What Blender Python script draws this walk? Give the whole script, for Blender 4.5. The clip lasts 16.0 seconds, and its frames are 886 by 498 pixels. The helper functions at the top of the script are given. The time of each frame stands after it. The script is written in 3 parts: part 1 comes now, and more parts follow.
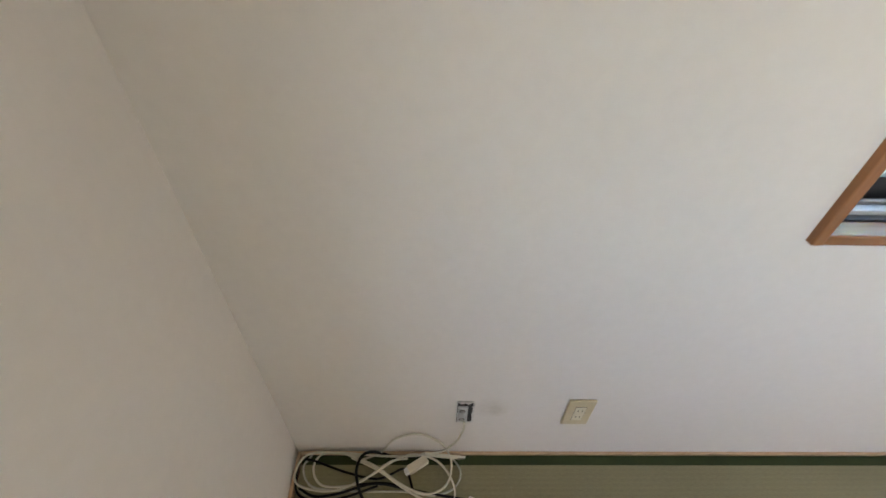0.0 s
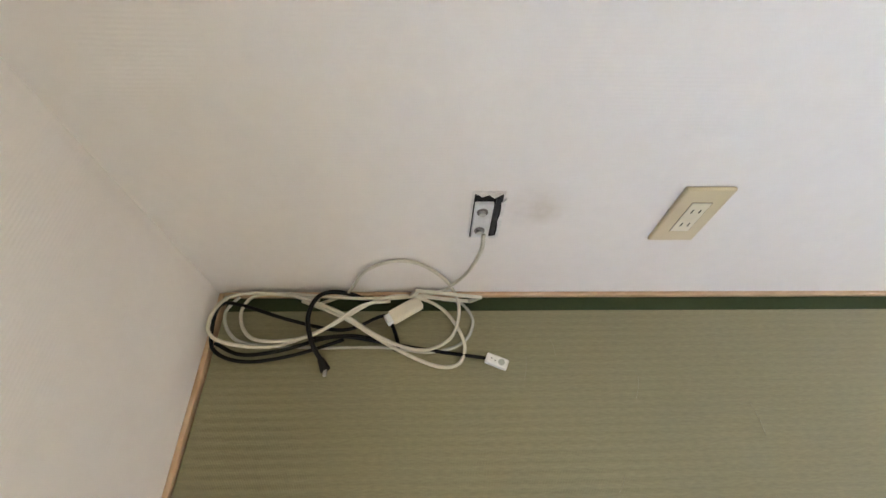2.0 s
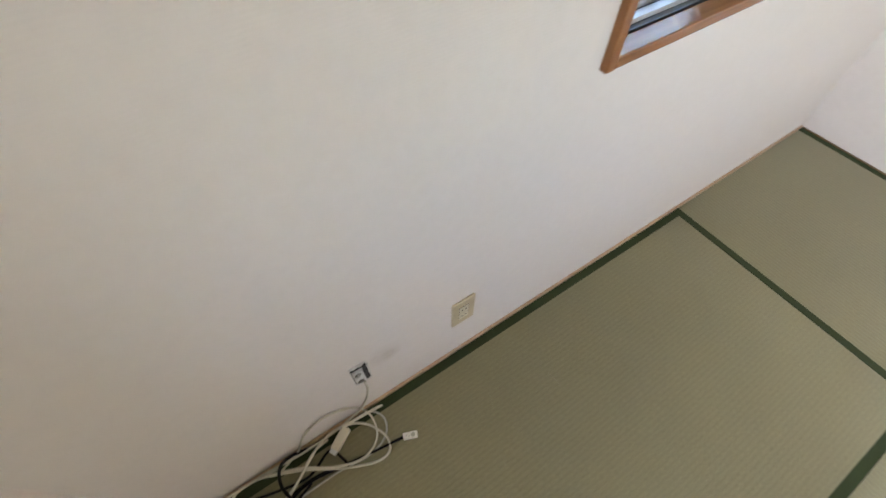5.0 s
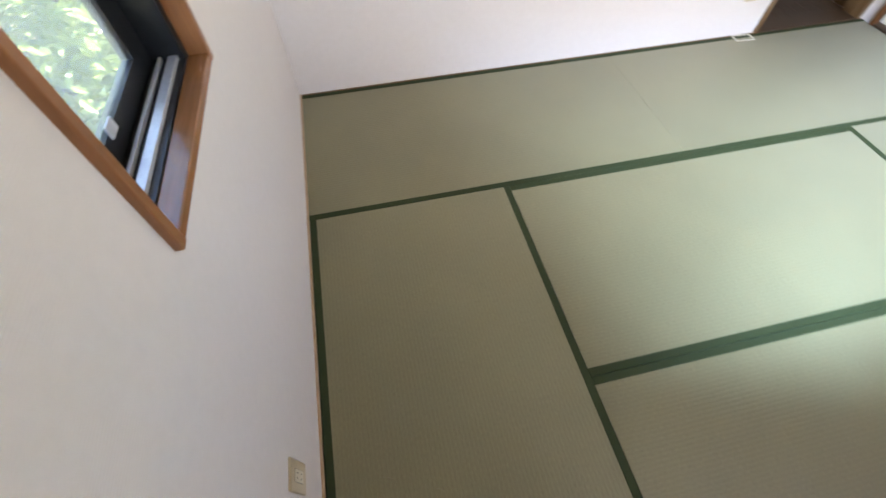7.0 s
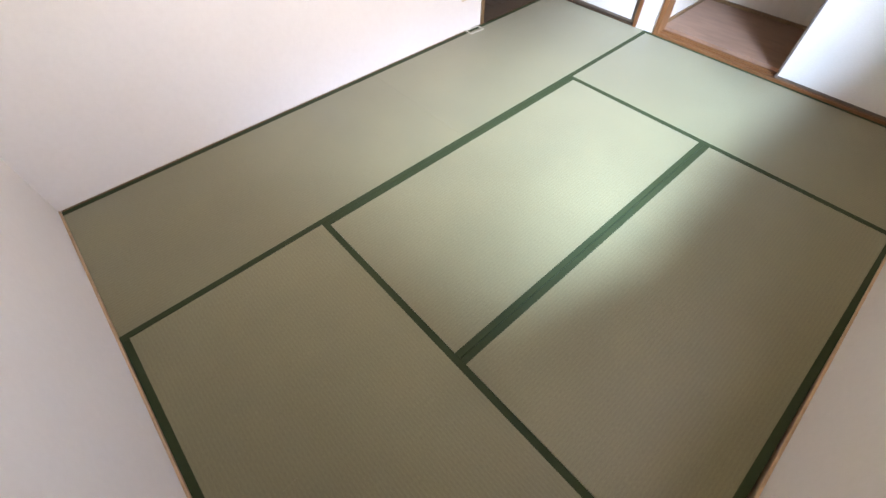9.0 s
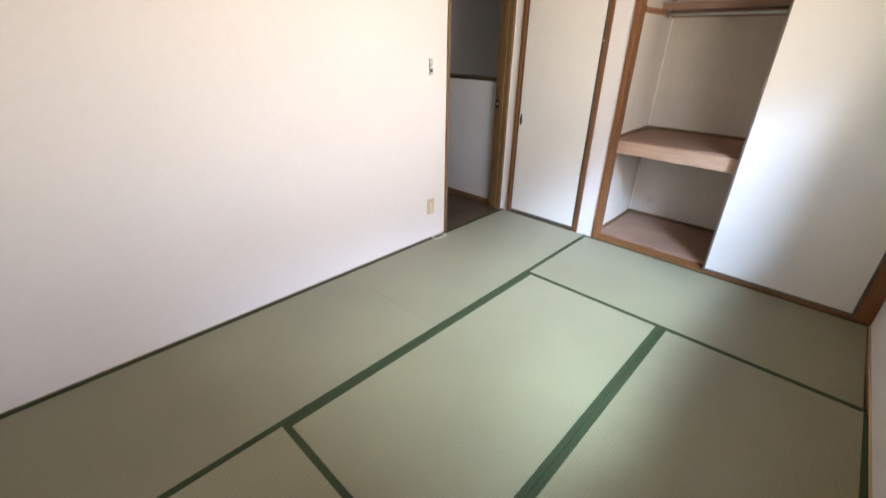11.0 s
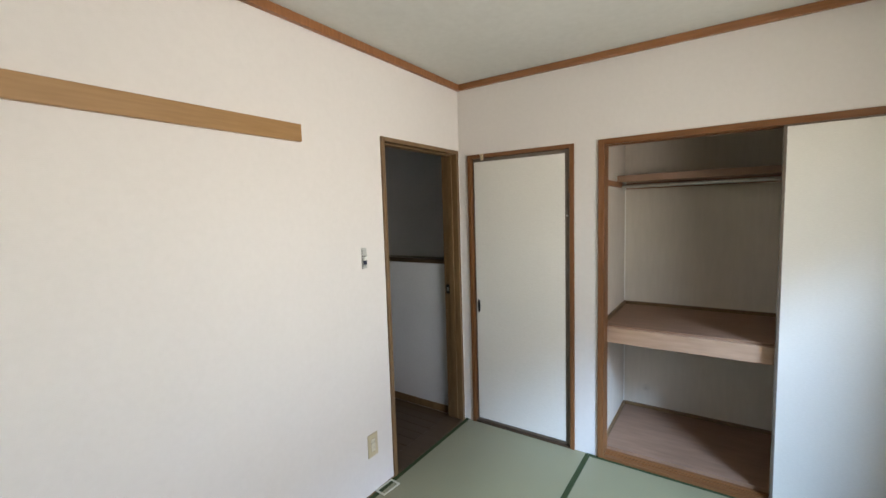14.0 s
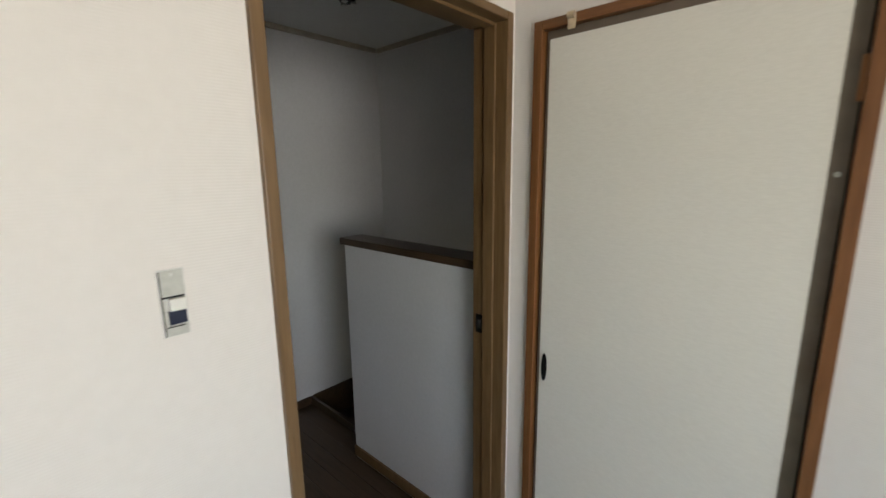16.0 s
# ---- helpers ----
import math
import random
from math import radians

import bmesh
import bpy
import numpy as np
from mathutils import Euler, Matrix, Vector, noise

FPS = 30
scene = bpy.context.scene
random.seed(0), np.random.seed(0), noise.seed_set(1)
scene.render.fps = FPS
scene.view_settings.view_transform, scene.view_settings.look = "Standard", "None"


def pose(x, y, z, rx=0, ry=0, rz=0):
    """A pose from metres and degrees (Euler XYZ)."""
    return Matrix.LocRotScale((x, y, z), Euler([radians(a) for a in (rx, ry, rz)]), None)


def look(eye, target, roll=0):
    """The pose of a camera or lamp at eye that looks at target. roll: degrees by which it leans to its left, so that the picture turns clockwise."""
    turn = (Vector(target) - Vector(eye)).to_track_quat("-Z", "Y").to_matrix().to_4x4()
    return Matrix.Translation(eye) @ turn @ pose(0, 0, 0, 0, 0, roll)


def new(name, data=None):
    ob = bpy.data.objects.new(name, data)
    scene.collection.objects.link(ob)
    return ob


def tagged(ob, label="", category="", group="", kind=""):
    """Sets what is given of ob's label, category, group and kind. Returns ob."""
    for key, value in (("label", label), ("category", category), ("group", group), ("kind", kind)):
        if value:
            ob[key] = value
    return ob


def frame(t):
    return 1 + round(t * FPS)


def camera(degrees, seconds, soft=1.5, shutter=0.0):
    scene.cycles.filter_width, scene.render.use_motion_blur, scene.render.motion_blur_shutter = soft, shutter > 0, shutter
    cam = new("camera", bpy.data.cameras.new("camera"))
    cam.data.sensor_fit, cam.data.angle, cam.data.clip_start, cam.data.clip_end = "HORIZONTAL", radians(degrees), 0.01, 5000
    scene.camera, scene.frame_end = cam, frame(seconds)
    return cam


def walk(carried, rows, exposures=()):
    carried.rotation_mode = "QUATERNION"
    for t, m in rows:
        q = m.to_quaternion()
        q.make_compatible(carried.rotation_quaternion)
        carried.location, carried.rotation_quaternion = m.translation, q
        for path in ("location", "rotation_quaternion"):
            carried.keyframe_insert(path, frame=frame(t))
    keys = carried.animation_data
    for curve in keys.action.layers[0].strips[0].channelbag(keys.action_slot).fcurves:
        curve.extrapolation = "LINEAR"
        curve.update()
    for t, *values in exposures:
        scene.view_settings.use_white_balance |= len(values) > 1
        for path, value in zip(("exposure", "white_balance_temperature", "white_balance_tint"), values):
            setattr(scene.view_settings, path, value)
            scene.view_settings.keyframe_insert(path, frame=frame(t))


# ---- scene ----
cam = camera(93.4, 16.0, shutter=0.3)
PATH = [
    (0, (0.41, 3.234, 1.414), (0.453, 4.732, 0.088), 1.8),
    (0.5, (0.434, 3.374, 1.218), (0.471, 4.735, -0.248), 1.3),
    (1, (0.425, 3.422, 0.987), (0.469, 4.641, -0.598), 1.9),
    (1.5, (0.417, 3.431, 0.839), (0.479, 4.56, -0.81), 2.9),
    (2, (0.414, 3.415, 0.801), (0.479, 4.502, -0.877), 2.9),
    (2.5, (0.419, 3.414, 0.8), (0.497, 4.455, -0.906), 2.7),
    (3, (0.42, 3.401, 0.8), (0.519, 4.423, -0.916), 2.6),
    (3.2, (0.421, 3.378, 0.808), (0.525, 4.431, -0.889), 1.8),
    (5.3, (0.543, 3.423, 1.414), (1.307, 4.282, -0.222), -1.0),
    (5.5, (0.589, 3.463, 1.426), (1.444, 4.223, -0.214), -0.9),
    (5.8, (0.676, 3.505, 1.432), (1.63, 4.077, -0.23), -0.3),
    (6, (0.691, 3.507, 1.437), (1.726, 3.937, -0.219), 0.0),
    (6.5, (0.702, 3.487, 1.459), (1.823, 3.561, -0.196), 0.1),
    (7, (0.626, 3.473, 1.497), (1.728, 3.229, -0.155), -0.4),
    (7.5, (0.565, 3.404, 1.527), (1.594, 2.901, -0.112), 0.1),
    (8, (0.531, 3.353, 1.529), (1.476, 2.667, -0.096), 0.9),
    (8.2, (0.522, 3.341, 1.525), (1.439, 2.613, -0.097), 0.8),
    (10.3, (0.535, 3.321, 1.548), (1.545, 2.242, 0.201), 1.6),
    (10.5, (0.565, 3.344, 1.509), (1.636, 2.175, 0.29), 1.7),
    (11, (0.521, 3.353, 1.524), (1.748, 2.047, 0.636), 1.0),
    (11.2, (0.533, 3.343, 1.545), (1.791, 1.988, 0.783), 1.2),
    (11.5, (0.533, 3.355, 1.586), (1.837, 1.948, 1.021), 0.4),
    (12, (0.543, 3.369, 1.606), (1.869, 1.898, 1.325), -0.2),
    (12.5, (0.598, 3.356, 1.62), (1.894, 1.837, 1.5), -0.7),
    (13, (0.758, 3.196, 1.62), (1.999, 1.63, 1.538), -1.2),
    (13.5, (0.952, 2.951, 1.619), (2.131, 1.341, 1.501), -1.4),
    (14, (1.216, 2.669, 1.6), (2.336, 1.022, 1.426), -1.7),
    (14.5, (1.421, 2.367, 1.604), (2.508, 0.706, 1.357), -1.8),
    (15, (1.624, 1.98, 1.597), (2.737, 0.35, 1.275), -1.9),
    (15.3, (1.762, 1.751, 1.579), (2.905, 0.146, 1.233), -1.6),
    (15.5, (1.862, 1.586, 1.577), (3.043, 0.012, 1.224), -1.5),
    (16, (2.076, 1.212, 1.578), (3.401, -0.237, 1.198), -0.7),
]
EXPOSURES = [(0, 4.5, 6450, 11), (1.5, 5.25, 6350, 10), (3.2, 5.15, 6350, 10), (5.3, 4.55, 6550, 12), (6.5, 4.3, 6500, 13), (8.2, 4.42, 6800, 20),
             (11, 4.0, 6700, 18), (11.6, 3.68, 6500, 13), (13, 3.48, 6350, 11), (16, 3.45, 6350, 8)]
walk(cam, [(t, look(eye, target, roll)) for t, eye, target, roll in PATH], EXPOSURES)

# ---- world and large lights ----
world = bpy.data.worlds.new("world")
scene.world = world
world.use_nodes = True
wn = world.node_tree.nodes
sky = wn.new("ShaderNodeTexSky")
sky.sky_type = "NISHITA"
sky.sun_disc = False
sky.sun_elevation, sky.sun_rotation = radians(58), radians(180)
wn["Background"].inputs["Strength"].default_value = 0.08
world.node_tree.links.new(sky.outputs["Color"], wn["Background"].inputs["Color"])

sun = new("sun", bpy.data.lights.new("sun", "SUN"))
sun.data.energy, sun.data.angle, sun.data.color = 5.0, radians(0.5), (1.0, 0.95, 0.87)
sun.matrix_world = look((0, 0, 8), (0, math.cos(radians(58)) * 5, 8 - math.sin(radians(58)) * 5))

# ---- plan, metres ----
RW, RD, RH = 2.865, 3.82, 2.515       # room width (x), depth (y), ceiling
M = 0.955                             # tatami width; the length is twice that
WT = 0.12                             # wall thickness
XW = -0.025                            # west wall plane at its north end
SKEW = 0.068                          # how far the west wall stands in at its south end
WIN_W = (0.85, 2.60, 0.98, 2.03)      # west window: y0, y1, z0, z1
WIN_N = (1.122, 1.660, 0.950, 2.03)    # north window: x0, x1, z0, z1

CUT = 0.015                           # wall cut back behind the window casings
wy, wz = (WIN_W[0] + WIN_W[1]) / 2, (WIN_W[2] + WIN_W[3]) / 2


def window_lamp(name, at, aim, wide, high, energy, colour, spread):
    """An area lamp at the west window, for the light of the sky and of what stands outside."""
    lamp = new(name, bpy.data.lights.new(name, "AREA"))
    lamp.data.shape, lamp.data.size, lamp.data.size_y = "RECTANGLE", wide, high
    lamp.data.energy, lamp.data.color, lamp.data.spread = energy, colour, radians(spread)
    lamp.matrix_world = look(at, aim)
    return lamp


# The open sky to the north-west, between the eaves and the trees, seen through the west window.
window_lamp("high_sky", (-2.2, 2.92, 3.62), (1.0, 1.5, 0.3), 1.95, 0.58, 35, (0.45, 0.67, 1.0), 110)
# The low light of the garden side.
for y, turn in ((WIN_W[0] + 0.28, -0.12), (wy, -0.24), (WIN_W[1] - 0.28, -0.02)):
    window_lamp("low_sky", (-0.13, y, wz), (-0.13 + 0.95, y + turn, wz + 0.10), 0.50, WIN_W[3] - WIN_W[2] - 0.1, 1.05, (1.0, 0.94, 0.89), 124)


# ---- materials ----
def material(name, dark, light, rough=0.6, scale=8.0, stretch=(1, 1, 1), metal=0.0, bump=0.0, bump_scale=300.0, bump_stretch=(1, 1, 1), spec=0.5, blotch=0.12, vary=0.0):
    """Two scales of colour noise between dark and light, fine relief, broad blotches of wear."""
    m = bpy.data.materials.new(name)
    m.use_nodes = True
    nt = m.node_tree
    n, link = nt.nodes, nt.links.new
    b = n["Principled BSDF"]
    co = n.new("ShaderNodeTexCoord")
    mp = n.new("ShaderNodeMapping")
    mp.inputs["Scale"].default_value = stretch
    link(co.outputs["Object"], mp.inputs["Vector"])
    grain = n.new("ShaderNodeTexNoise")
    grain.inputs["Scale"].default_value, grain.inputs["Detail"].default_value = scale, 6
    link(mp.outputs[0], grain.inputs["Vector"])
    ramp = n.new("ShaderNodeValToRGB")
    ramp.color_ramp.elements[0].position, ramp.color_ramp.elements[1].position = 0.3, 0.7
    ramp.color_ramp.elements[0].color, ramp.color_ramp.elements[1].color = (*dark, 1), (*light, 1)
    link(grain.outputs["Fac"], ramp.inputs["Fac"])
    big = n.new("ShaderNodeTexNoise")
    big.inputs["Scale"].default_value, big.inputs["Detail"].default_value = 1.7, 3
    link(co.outputs["Object"], big.inputs["Vector"])
    rng = n.new("ShaderNodeMapRange")
    rng.inputs["From Min"].default_value, rng.inputs["From Max"].default_value = 0.3, 0.7
    rng.inputs["To Min"].default_value, rng.inputs["To Max"].default_value = 1 - blotch, 1.0
    link(big.outputs["Fac"], rng.inputs["Value"])
    value = rng.outputs[0]
    if vary:
        info = n.new("ShaderNodeObjectInfo")
        vr = n.new("ShaderNodeMapRange")
        vr.inputs["To Min"].default_value, vr.inputs["To Max"].default_value = 1 - vary, 1.0
        link(info.outputs["Random"], vr.inputs["Value"])
        mul = n.new("ShaderNodeMath")
        mul.operation = "MULTIPLY"
        link(value, mul.inputs[0]), link(vr.outputs[0], mul.inputs[1])
        value = mul.outputs[0]
    mix = n.new("ShaderNodeVectorMath")
    mix.operation = "SCALE"
    link(ramp.outputs["Color"], mix.inputs[0]), link(value, mix.inputs["Scale"])
    link(mix.outputs[0], b.inputs["Base Color"])
    rr = n.new("ShaderNodeMapRange")
    rr.inputs["To Min"].default_value, rr.inputs["To Max"].default_value = max(0, rough - 0.08), min(1, rough + 0.08)
    link(grain.outputs["Fac"], rr.inputs["Value"]), link(rr.outputs[0], b.inputs["Roughness"])
    b.inputs["Metallic"].default_value = metal
    b.inputs["Specular IOR Level"].default_value = spec
    if bump:
        mp2 = n.new("ShaderNodeMapping")
        mp2.inputs["Scale"].default_value = bump_stretch
        link(co.outputs["Object"], mp2.inputs["Vector"])
        fine = n.new("ShaderNodeTexNoise")
        fine.inputs["Scale"].default_value, fine.inputs["Detail"].default_value = bump_scale, 3
        link(mp2.outputs[0], fine.inputs["Vector"])
        bp = n.new("ShaderNodeBump")
        bp.inputs["Strength"].default_value, bp.inputs["Distance"].default_value = bump, 0.001
        link(fine.outputs["Fac"], bp.inputs["Height"]), link(bp.outputs[0], b.inputs["Normal"])
    return m


def tatami_material():
    """Woven rush: rows of warp along local x about 15 mm apart, fine stalks across."""
    m = material("tatami_rush", (0.182, 0.164, 0.081), (0.230, 0.209, 0.108), 0.46, 70, (1, 5, 1), spec=0.65, blotch=0.14, vary=0.03)
    nt = m.node_tree
    n, link = nt.nodes, nt.links.new
    co = n.new("ShaderNodeTexCoord")
    rows = n.new("ShaderNodeTexWave")
    rows.bands_direction, rows.wave_profile = "Y", "SIN"
    rows.inputs["Scale"].default_value, rows.inputs["Distortion"].default_value = 21, 0.12
    rows.inputs["Detail"].default_value, rows.inputs["Detail Scale"].default_value = 2, 8
    stalks = n.new("ShaderNodeTexWave")
    stalks.bands_direction, stalks.wave_profile = "X", "SIN"
    stalks.inputs["Scale"].default_value, stalks.inputs["Distortion"].default_value = 120, 1.5
    link(co.outputs["Object"], rows.inputs["Vector"]), link(co.outputs["Object"], stalks.inputs["Vector"])
    add = n.new("ShaderNodeMath")
    add.operation, add.inputs[1].default_value = "MULTIPLY_ADD", 0.35
    link(stalks.outputs["Fac"], add.inputs[0]), link(rows.outputs["Fac"], add.inputs[2])
    bp = n.new("ShaderNodeBump")
    bp.inputs["Strength"].default_value, bp.inputs["Distance"].default_value = 0.25, 0.0012
    link(add.outputs[0], bp.inputs["Height"]), link(bp.outputs[0], n["Principled BSDF"].inputs["Normal"])
    b = n["Principled BSDF"]
    b.inputs["Sheen Weight"].default_value, b.inputs["Sheen Roughness"].default_value = 0.32, 0.45
    base = b.inputs["Base Color"].links[0].from_socket
    groove = n.new("ShaderNodeMapRange")
    groove.inputs["To Min"].default_value, groove.inputs["To Max"].default_value = 0.955, 1.02
    link(rows.outputs["Fac"], groove.inputs["Value"])
    tint = n.new("ShaderNodeVectorMath")
    tint.operation = "SCALE"
    link(base, tint.inputs[0]), link(groove.outputs[0], tint.inputs["Scale"]), link(tint.outputs[0], b.inputs["Base Color"])
    return m


def ribbed(m, pitch, strength):
    """Fine level ribs pressed into wallpaper, uneven as woven cloth."""
    n, link = m.node_tree.nodes, m.node_tree.links.new
    co, ribs, bp = n.new("ShaderNodeTexCoord"), n.new("ShaderNodeTexWave"), n.new("ShaderNodeBump")
    ribs.bands_direction, ribs.wave_profile = "Z", "SIN"
    ribs.inputs["Scale"].default_value, ribs.inputs["Distortion"].default_value = 0.314 / pitch, 2.2
    ribs.inputs["Detail"].default_value, ribs.inputs["Detail Scale"].default_value = 3, 0.7
    bp.inputs["Strength"].default_value, bp.inputs["Distance"].default_value = strength, 0.001
    link(co.outputs["Object"], ribs.inputs["Vector"]), link(ribs.outputs["Fac"], bp.inputs["Height"])
    link(bp.outputs[0], n["Principled BSDF"].inputs["Normal"])
    return m


WALLPAPER = ribbed(material("wallpaper", (0.675, 0.630, 0.587), (0.695, 0.65, 0.607), 0.8, 40, spec=0.3, blotch=0.03), 0.0055, 0.17)
# Room paper made darker and browner: the closet's shade is put into the colour.
SHADED_CLOSET_PAPER = material("shaded_closet_paper", (0.56, 0.495, 0.405), (0.60, 0.53, 0.44), 0.85, 40, (1, 1, 0.15), bump=0.15, bump_scale=200, spec=0.25, blotch=0.12)
HALL_PAPER = material("hall_paper", (0.58, 0.57, 0.56), (0.615, 0.605, 0.595), 0.85, 60, bump=0.2, bump_scale=180, spec=0.25, blotch=0.08)
CEILING = material("ceiling_paper", (0.60, 0.59, 0.54), (0.64, 0.63, 0.58), 0.9, 30, bump=0.15, bump_scale=130, spec=0.2, blotch=0.06)
FUSUMA = material("door_paper", (0.71, 0.675, 0.605), (0.755, 0.72, 0.65), 0.8, 60, (1, 1, 5), bump=0.25, bump_scale=240, bump_stretch=(0.4, 1, 2), spec=0.3, blotch=0.05)
TATAMI = tatami_material()
BORDER = material("green_cloth", (0.022, 0.034, 0.010), (0.033, 0.048, 0.015), 0.75, 400, bump=0.5, bump_scale=900, spec=0.3)
WOOD = material("casing_wood", (0.225, 0.088, 0.029), (0.31, 0.132, 0.048), 0.42, 14, (6, 6, 0.5), bump=0.2, bump_scale=60, bump_stretch=(6, 6, 0.3), spec=0.45)
WOOD_H = material("casing_wood_level", (0.225, 0.088, 0.029), (0.31, 0.132, 0.048), 0.24, 14, (0.5, 6, 6), bump=0.2, bump_scale=60, bump_stretch=(0.3, 6, 6), spec=0.8)
# Casing wood at about 0.7: shade on the south wall's frames baked into colour.
SHADED_WOOD = material("shaded_wood", (0.15, 0.060, 0.020), (0.215, 0.092, 0.034), 0.42, 14, (6, 6, 0.5), bump=0.2, bump_scale=60, bump_stretch=(6, 6, 0.3), spec=0.4)
SHADED_WOOD_H = material("shaded_wood_level", (0.15, 0.060, 0.020), (0.215, 0.092, 0.034), 0.38, 14, (0.5, 6, 6), bump=0.2, bump_scale=60, bump_stretch=(0.3, 6, 6), spec=0.4)
RAIL_WOOD = material("rail_wood", (0.30, 0.165, 0.06), (0.35, 0.20, 0.078), 0.45, 12, (8, 0.5, 8), bump=0.2, bump_scale=60, bump_stretch=(6, 0.3, 6), spec=0.4)
DOOR_WOOD = material("doorway_wood", (0.13, 0.073, 0.029), (0.19, 0.112, 0.050), 0.45, 14, (6, 6, 0.5), bump=0.2, bump_scale=60, bump_stretch=(6, 6, 0.3), spec=0.45)
DOOR_HEAD = material("doorway_wood_level", (0.13, 0.073, 0.029), (0.19, 0.112, 0.050), 0.45, 14, (6, 0.5, 6), bump=0.2, bump_scale=60, bump_stretch=(6, 0.3, 6), spec=0.45)
PALE_WOOD = material("pale_strip_wood", (0.50, 0.33, 0.19), (0.62, 0.43, 0.27), 0.5, 20, (1, 1, 1), spec=0.4)
PLY = material("closet_board", (0.25, 0.147, 0.092), (0.32, 0.192, 0.128), 0.55, 6, (1, 5, 1), bump=0.2, bump_scale=90, bump_stretch=(0.5, 4, 1), spec=0.4, blotch=0.2)
PLY_EDGE = material("shelf_edge_board", (0.40, 0.255, 0.165), (0.49, 0.325, 0.220), 0.5, 10, (0.6, 5, 5), bump=0.15, bump_scale=80, spec=0.4)
DARK_WOOD = material("dark_hall_wood", (0.044, 0.026, 0.013), (0.078, 0.046, 0.025), 0.38, 10, (0.6, 7, 3), bump=0.15, bump_scale=60, bump_stretch=(0.4, 6, 1), spec=0.5, vary=0.2)
HALL_TRIM = material("hall_moulding", (0.34, 0.29, 0.22), (0.42, 0.36, 0.28), 0.5, 20)
TAUPE = material("taupe_edge", (0.115, 0.088, 0.064), (0.155, 0.118, 0.088), 0.35, 20, spec=0.5)
INSERT = material("insert_plastic", (0.62, 0.56, 0.42), (0.68, 0.62, 0.48), 0.4, 30)
IVORY = material("ivory_plastic", (0.52, 0.43, 0.27), (0.57, 0.475, 0.305), 0.4, 20, bump=0.05, bump_scale=600)
WHITE_PLASTIC = material("white_plastic", (0.68, 0.66, 0.60), (0.75, 0.73, 0.67), 0.4, 30)
CABLE_WHITE = material("ivory_cable", (0.50, 0.47, 0.37), (0.60, 0.56, 0.45), 0.45, 40)
CABLE_GREY = material("grey_cable", (0.36, 0.36, 0.30), (0.45, 0.44, 0.38), 0.45, 40)
BLACK = material("black_rubber", (0.004, 0.004, 0.004), (0.008, 0.008, 0.008), 0.55, 60, spec=0.15)
STEEL = material("steel", (0.50, 0.49, 0.46), (0.62, 0.61, 0.58), 0.3, 50, metal=1.0)
STRAP = material("dull_strap", (0.42, 0.41, 0.37), (0.52, 0.51, 0.46), 0.42, 60, metal=0.3)
MODULE = material("pale_module", (0.55, 0.55, 0.54), (0.66, 0.66, 0.65), 0.35, 60, metal=0.15)
COLLAR = material("dull_collar", (0.16, 0.14, 0.13), (0.24, 0.21, 0.19), 0.4, 60, metal=0.4)
DARK_BRACKET = material("dark_bracket", (0.03, 0.03, 0.032), (0.07, 0.07, 0.072), 0.45, 90, metal=0.3)
BRASS = material("pale_brass", (0.62, 0.50, 0.34), (0.72, 0.60, 0.42), 0.35, 50, metal=0.6)
ALU_DARK = material("dark_aluminium", (0.010, 0.012, 0.014), (0.018, 0.020, 0.023), 0.38, 60, metal=0.2)
ALU = material("silver_rail", (0.62, 0.64, 0.66), (0.72, 0.74, 0.76), 0.35, 60, metal=0.5)
NAVY = material("navy_pull", (0.012, 0.018, 0.04), (0.02, 0.028, 0.055), 0.35, 50, metal=0.3)
GYPSUM = material("raw_board", (0.55, 0.53, 0.50), (0.72, 0.70, 0.66), 0.9, 120, bump=0.8, bump_scale=200)
FIBRE = material("dry_fibre", (0.22, 0.20, 0.13), (0.30, 0.27, 0.18), 0.6, 200)
BARK = material("bark", (0.07, 0.05, 0.035), (0.14, 0.105, 0.075), 0.9, 20, (1, 1, 0.2), bump=0.8, bump_scale=40)
LEAF = material("leaf", (0.12, 0.17, 0.05), (0.20, 0.27, 0.10), 0.3, 3, spec=0.6, blotch=0.35)
def let_light_through(m, colour):
    n, link = m.node_tree.nodes, m.node_tree.links.new
    t, mix = n.new("ShaderNodeBsdfTranslucent"), n.new("ShaderNodeMixShader")
    t.inputs["Color"].default_value, mix.inputs["Fac"].default_value = (*colour, 1), 0.4
    link(n["Principled BSDF"].outputs[0], mix.inputs[1]), link(t.outputs[0], mix.inputs[2])
    link(mix.outputs[0], n["Material Output"].inputs["Surface"])


let_light_through(LEAF, (0.50, 0.60, 0.24))
EARTH = material("garden_earth", (0.06, 0.05, 0.03), (0.12, 0.11, 0.05), 0.95, 3, bump=0.6, bump_scale=30)


